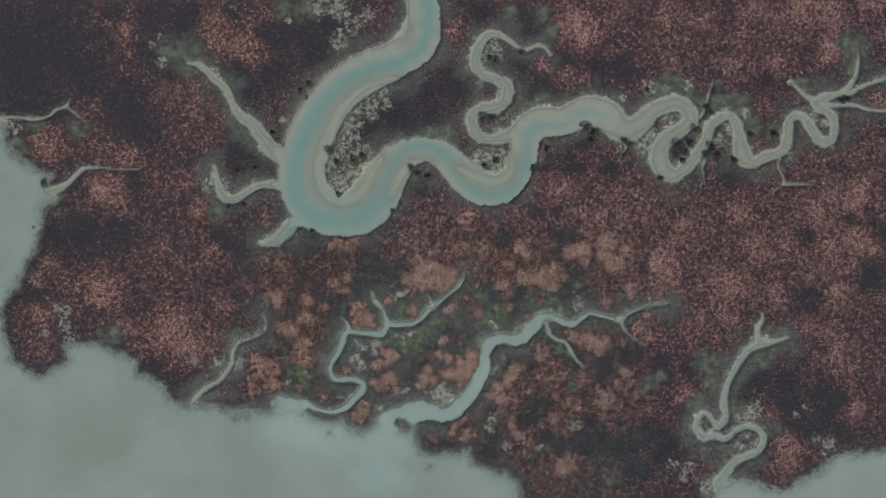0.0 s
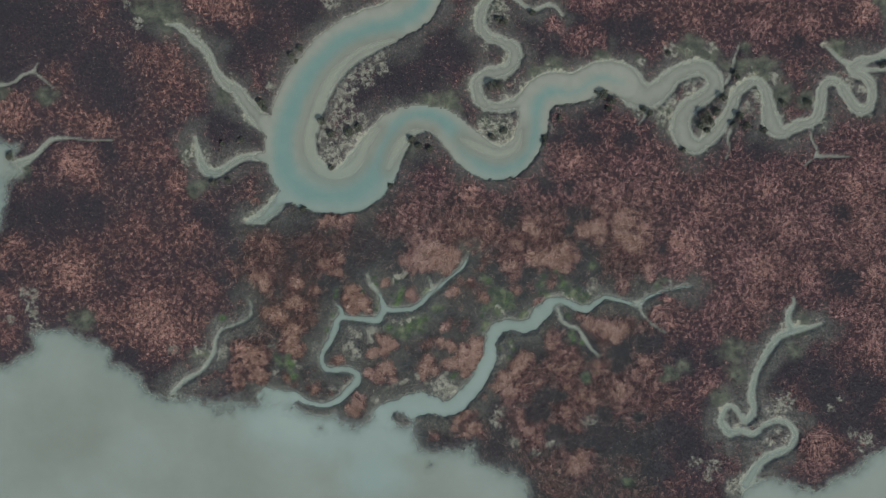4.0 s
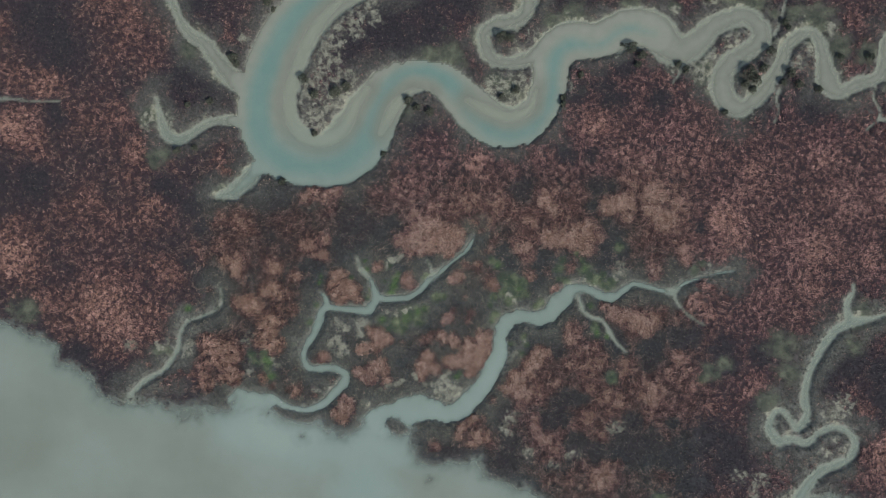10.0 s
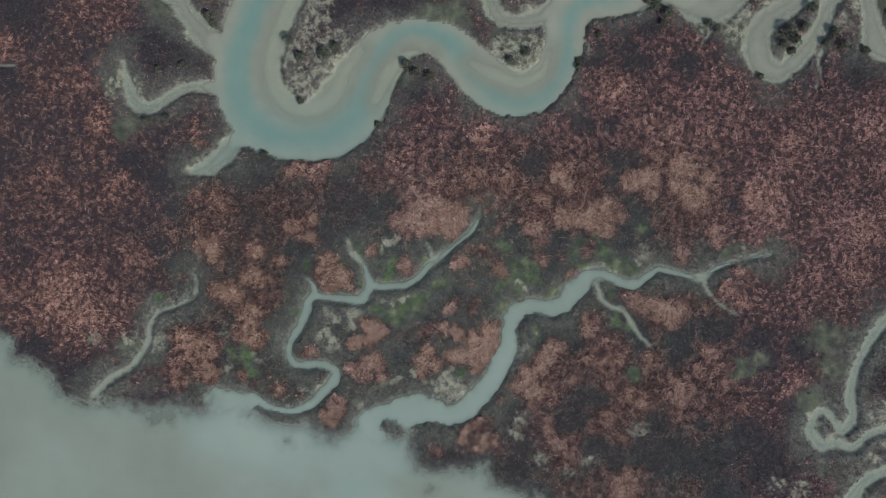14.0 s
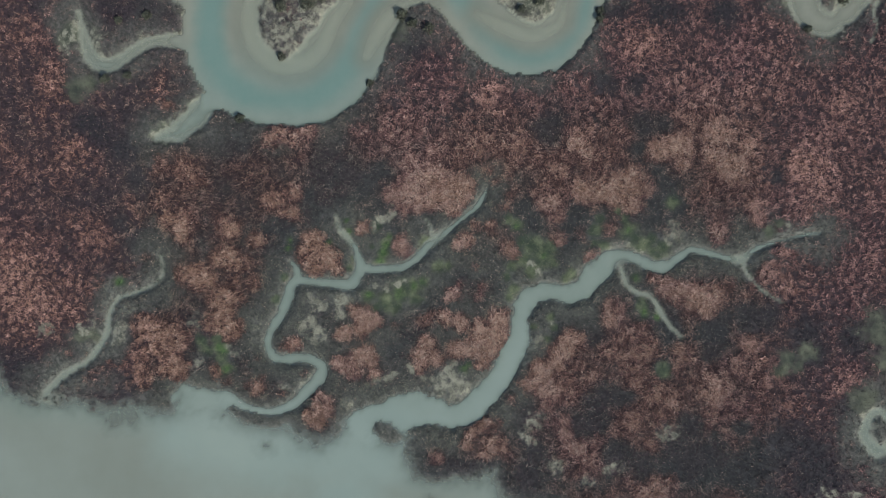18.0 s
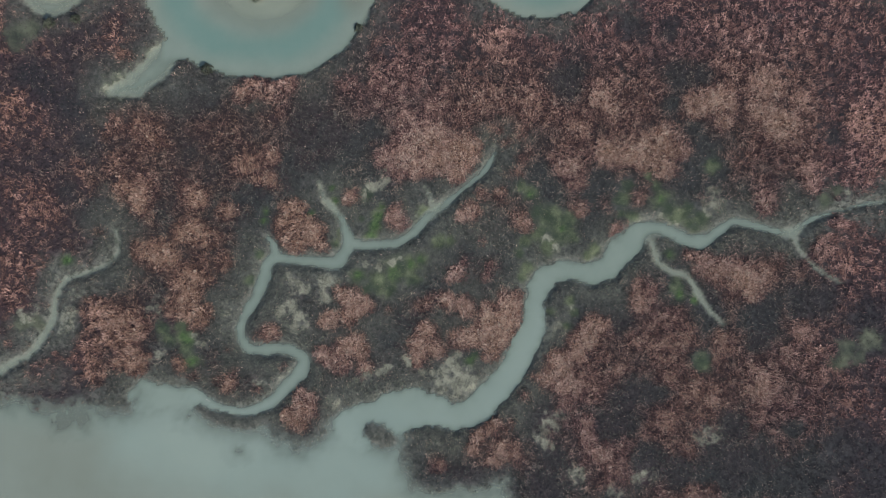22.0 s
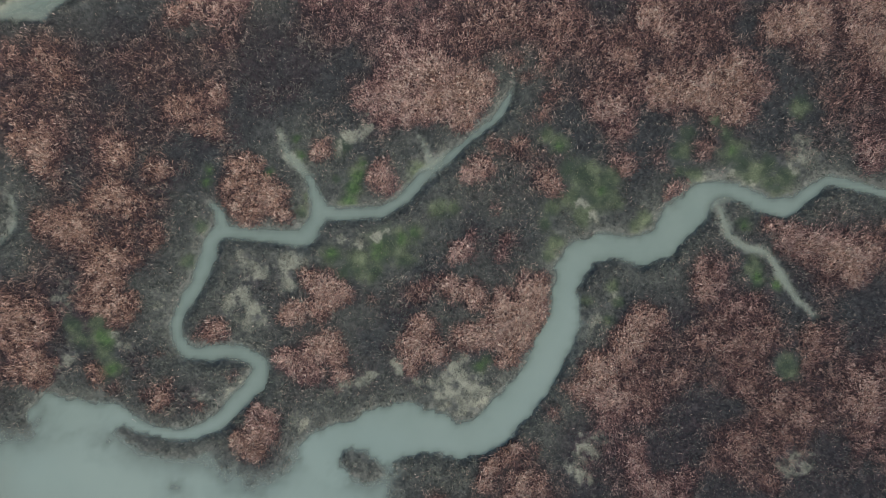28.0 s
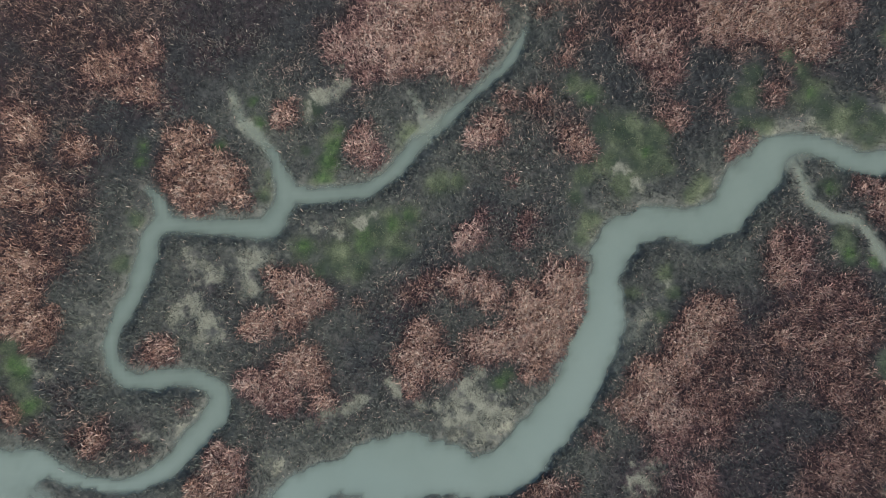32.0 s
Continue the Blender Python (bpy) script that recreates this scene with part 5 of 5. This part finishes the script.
lit = np.clip(tall * 0.92 - 0.06 + 0.14 * near + (lump - 0.5) * (1.50 - 0.30 * near) * (1 - 0.5 * darkv), 0, 1)
size = (0.32 + 0.10 * near + 0.06 * tall) * rng.uniform(0.7, 1.3, m)
dusk = mixed(mixed(np.array([0.056, 0.046, 0.062]), np.array([0.070, 0.060, 0.068]), near), mixed(np.array([0.040, 0.040, 0.051]), np.array([0.070, 0.072, 0.074]), near), darkv)
dusk = mixed(dusk, mixed(np.array([0.056, 0.066, 0.064]), np.array([0.044, 0.044, 0.052]), bare), cool * 0.8)
dusk = mixed(dusk, np.array([0.098, 0.110, 0.094]), washv)
hue = np.clip(0.55 * smooth(rough_noise(cx, cy, 18.0, 163, 2), 0.28, 0.62) + 0.6 * smooth(-cx, 0, 60) + 0.12 * near + 0.45 * smooth(brightv, 0.4, 0.9), 0, 1)
russet = mixed(np.array([0.262, 0.120, 0.110]), np.array([0.245, 0.130, 0.098]), hue)
russet = mixed(russet, np.array([0.185, 0.122, 0.097]), near)
straw = mixed(np.array([0.58, 0.345, 0.285]), np.array([0.60, 0.365, 0.255]), hue)
straw = mixed(straw, np.array([0.66, 0.445, 0.345]), near * 0.8)
tone = mixed(mixed(dusk, russet, smooth(lit - 0.1 * near, 0.0, 0.5)), straw, smooth(lit, 0.42, 1.0))
spread = rng.random(m)
grassy = np.clip(greenv * 1.2 - tall * 0.3, 0, 1)
sward = mixed(mixed(np.array([0.046, 0.068, 0.042]), np.array([0.25, 0.285, 0.155]), spread ** 1.6), mixed(np.array([0.030, 0.066, 0.026]), np.array([0.15, 0.235, 0.085]), spread ** 1.3), lushv)
sward = mixed(mixed(np.array([0.046, 0.052, 0.044]), np.array([0.130, 0.140, 0.100]), spread), sward, np.maximum(near, lushv))
tone = mixed(tone, sward, grassy)
tone = mixed(tone, mixed(np.array([0.062, 0.070, 0.054]), np.array([0.32, 0.33, 0.25]), spread ** 1.7), np.clip(mudv * 1.2, 0, 0.95))
tone = mixed(tone, np.array([0.105, 0.104, 0.088]), smooth(1.0 - wet, 0, 1.0) * 0.5 * (1 - tall))
low = np.clip(grassy + mudv, 0, 1)

own = np.repeat(np.arange(m), np.round(15 + (2 + 22 * np.clip(tall * 1.7, 0, 1)) * near).astype(int))
n = len(own)
ang = rng.uniform(0, 6.283, n)
off = size[own] * np.sqrt(rng.random(n)) * 0.95
x, y = cx[own] + np.cos(ang) * off, cy[own] + np.sin(ang) * off
z = sample(height, x, y)
heading = ang + rng.normal(0, 1.6, n)
length = (0.30 + 0.22 * tall[own] + 0.22 * rng.random(n)) * (0.65 + 0.7 * lump[own]) * (0.84 + 0.06 * near[own]) * (1 - 0.62 * low[own])
width = (0.040 + 0.050 * rng.random(n)) * (1.30 - 0.70 * near[own]) * (1 - 0.2 * low[own]) * (1 + 0.2 * tall[own])
lean = rng.uniform(0.5, 1.35, n)
# close by, every blade has a shade of its own, from dark litter to bleached straw
u = np.clip(lit[own] + 0.02 - (0.06 + 0.09 * smooth(-cx[own], 12, 30)) * near[own] + rng.normal(0, 1, n) * 0.20 + (rng.random(n) < 0.06) * 0.45, 0, 1)
warm = hue[own]
reed = smooth(tall[own], 0.12, 0.36)
floor_tone = mixed(mixed(np.array([0.032, 0.030, 0.041]), np.array([0.058, 0.058, 0.060]), near[own]), np.array([0.051, 0.035, 0.040]), reed)
floor_tone = mixed(floor_tone, mixed(np.array([0.070, 0.084, 0.084]), np.array([0.038, 0.041, 0.048]), bare[own]), cool[own] * (1 - reed))
floor_tone = mixed(floor_tone, np.array([0.090, 0.104, 0.092]), washv[own] * (1 - reed))
stem_tone = mixed(mixed(np.array([0.125, 0.100, 0.102]), np.array([0.165, 0.155, 0.143]), near[own]), mixed(np.array([0.205, 0.106, 0.108]), np.array([0.202, 0.112, 0.094]), warm), reed)
stem_tone = mixed(stem_tone, mixed(np.array([0.160, 0.180, 0.166]), np.array([0.080, 0.080, 0.090]), bare[own]), cool[own] * (1 - reed))
stem_tone = mixed(stem_tone, np.array([0.215, 0.230, 0.190]), washv[own] * (1 - reed))
straw_tone = mixed(np.array([0.36, 0.325, 0.255]), mixed(np.array([0.465, 0.278, 0.250]), np.array([0.490, 0.286, 0.200]), warm), reed)
stem_tone = stem_tone * mixed(np.ones(3), np.array([0.95, 0.99, 0.95]), near[own])
straw_tone = straw_tone * mixed(np.ones(3), np.array([0.98, 0.98, 0.97]), near[own])
shade = mixed(mixed(floor_tone, stem_tone, smooth(u, 0.08, 0.45)), straw_tone, smooth(u, 0.40, 0.76))
shade = mixed(shade, mixed(np.array([0.74, 0.46, 0.40]), mixed(np.array([0.78, 0.55, 0.46]), np.array([0.79, 0.56, 0.44]), warm), near[own]), smooth(u, 0.70, 1.0))
tone = mixed(tone[own], shade, (0.65 + 0.35 * near[own]) * np.where(rng.random(n) < 0.2, 0.9, 1 - np.clip(grassy + mudv * 1.2, 0, 1)[own]))
colour = np.clip(tone * (1 + rng.uniform(-0.2, 0.2, n) * (1 + near[own]))[:, None], 0, 0.85)
ok = z > -0.12
folded = near[own] > 0.5
x, y, z, heading, length, width, lean, colour, folded, own = (v[ok] for v in (x, y, z, heading, length, width, lean, colour, folded, own))
n = len(x)
low = low[own]

stands = np.array(list(itertools.chain(*BLEACHED, *PALE)))
tuft_owner, best = np.full(m, -1), np.full(m, 1.0)
for k, (sx, sy, sr) in enumerate(stands):
    q = ((cx - sx) ** 2 + (cy - sy) ** 2) / (1.15 * sr) ** 2
    win = q < best
    tuft_owner[win], best[win] = k, q[win]
owner = tuft_owner[own]
owner[low > 0.5] = -1
by_water = sample(creek, stands[:, 0], stands[:, 1])
for k in range(len(stands)):
    s = owner == k
    extent = "small clump" if stands[k][2] < 2.2 else "broad stand" if stands[k][2] > 4 else "stand"
    place = "beside the creek" if by_water[k] < 3 else "on the open marsh"
    blades("reed_stand", x[s], y[s], z[s], length[s], width[s], lean[s], heading[s], colour[s], folded[s], REED,
           extent + " of dry orange-brown reeds " + place, "reeds", "reed stands on the marsh", "stuff")
rest = owner < 0
turf = rest & (low > 0.5)
rest &= ~turf
blades("reeds", x[rest], y[rest], z[rest], length[rest], width[rest], lean[rest], heading[rest], colour[rest], folded[rest], REED,
       "dense brown and purple-grey winter reeds covering the marsh", "reeds", kind="stuff")
blades("marsh_grass", x[turf], y[turf], z[turf], length[turf], width[turf], lean[turf], heading[turf], colour[turf], folded[turf], SEDGE,
       "short green and straw-coloured grass on silt", "grass", kind="stuff")


def part(name, bm, mat, parent, label=""):
    me = bpy.data.meshes.new(name)
    bm.to_mesh(me)
    bm.free()
    me.materials.append(mat)
    ob = new(name, me)
    ob.parent = parent
    return tagged(ob, label)


def shrub(x, y, r):
    """A low bush: a forked stem and a ragged crown of many small leaves."""
    ob = new("shrub")
    ob.location = (x, y, float(sample(height, np.array([x]), np.array([y]))[0]) - 0.03)
    bm = bmesh.new()
    for k in range(7):
        a, s = k * 0.9 + random.random(), 0.35 + 0.5 * random.random()
        m = look((0, 0, 0), (math.cos(a) * r * s, math.sin(a) * r * s, r * 0.8))
        bmesh.ops.create_cone(bm, segments=5, radius1=0.012 * r + 0.015, radius2=0.03 * r + 0.03, depth=r * 0.95, matrix=m @ pose(0, 0, -r * 0.47))
    part("stem", bm, BARK, ob)
    bm = bmesh.new()
    for k in range(int(260 * r)):
        a, q = random.uniform(0, 6.283), math.sqrt(random.random())
        wob = 0.75 + 0.5 * noise.noise((math.cos(a) * 1.6 + x, math.sin(a) * 1.6 + y, 0))
        h = r * (0.35 + 0.75 * (1 - q * q)) * random.uniform(0.65, 1.05)
        c = Vector((math.cos(a) * q * r * wob, math.sin(a) * q * r * wob, h))
        m = Matrix.Translation(c) @ pose(0, 0, 0, random.uniform(-50, 50), random.uniform(-50, 50), random.uniform(0, 360))
        s = random.uniform(0.08, 0.17)
        bm.faces.new([bm.verts.new(m @ Vector(v)) for v in ((-s, -s * 0.4, 0), (0, -s * 0.6, 0.03), (s, 0, 0), (0, s * 0.6, 0.03))])
    part("crown", bm, LEAF, ob)
    return tagged(ob, "low dark green shrub on the creek bank" if r > 1.1 else "small dark green shrub beside the creek", "shrub", "shrubs along the creeks")


for sx, sy, sr in itertools.chain(*SHRUBS):
    shrub(sx, sy, sr)


WOOD = plain_material("bleached_wood", (0.42, 0.40, 0.36), (0.62, 0.60, 0.55), 9)


def driftwood(x, y, turn, length):
    """A bleached branch, bent and tapering, with two side twigs."""
    ob = new("driftwood")
    ob.location = (x, y, max(0.0, float(sample(height, np.array([x]), np.array([y]))[0])) + 0.03)
    ob.rotation_euler = (0, 0, radians(turn))
    for name, points in (("branch", ((-0.5, 0, 0), (-0.15, 0.05, 0.02), (0.2, 0.02, 0.03), (0.5, 0.1, 0.02))),
                         ("twig", ((0.0, 0.035, 0.02), (0.12, 0.15, 0.06), (0.2, 0.2, 0.07))),
                         ("twig", ((0.2, 0.02, 0.03), (0.3, -0.08, 0.05), (0.36, -0.15, 0.04)))):
        bm = bmesh.new()
        thick = 0.05 if name == "branch" else 0.028
        rings = []
        for k, p in enumerate(points):
            r = thick * length * (1 - 0.6 * k / (len(points) - 1))
            rings.append([bm.verts.new((p[0] * length, p[1] * length + math.cos(q * 1.0472) * r, p[2] * length + math.sin(q * 1.0472) * r)) for q in range(6)])
        for a, b in zip(rings, rings[1:]):
            for q in range(6):
                bm.faces.new((a[q], a[(q + 1) % 6], b[(q + 1) % 6], b[q]))
        bm.faces.new(rings[0])
        bm.faces.new(rings[-1])
        part(name, bm, WOOD, ob)
    return tagged(ob, "bleached grey driftwood branch lying at the creek", "driftwood", "driftwood branches")


for row in DRIFTWOOD:
    driftwood(*row)
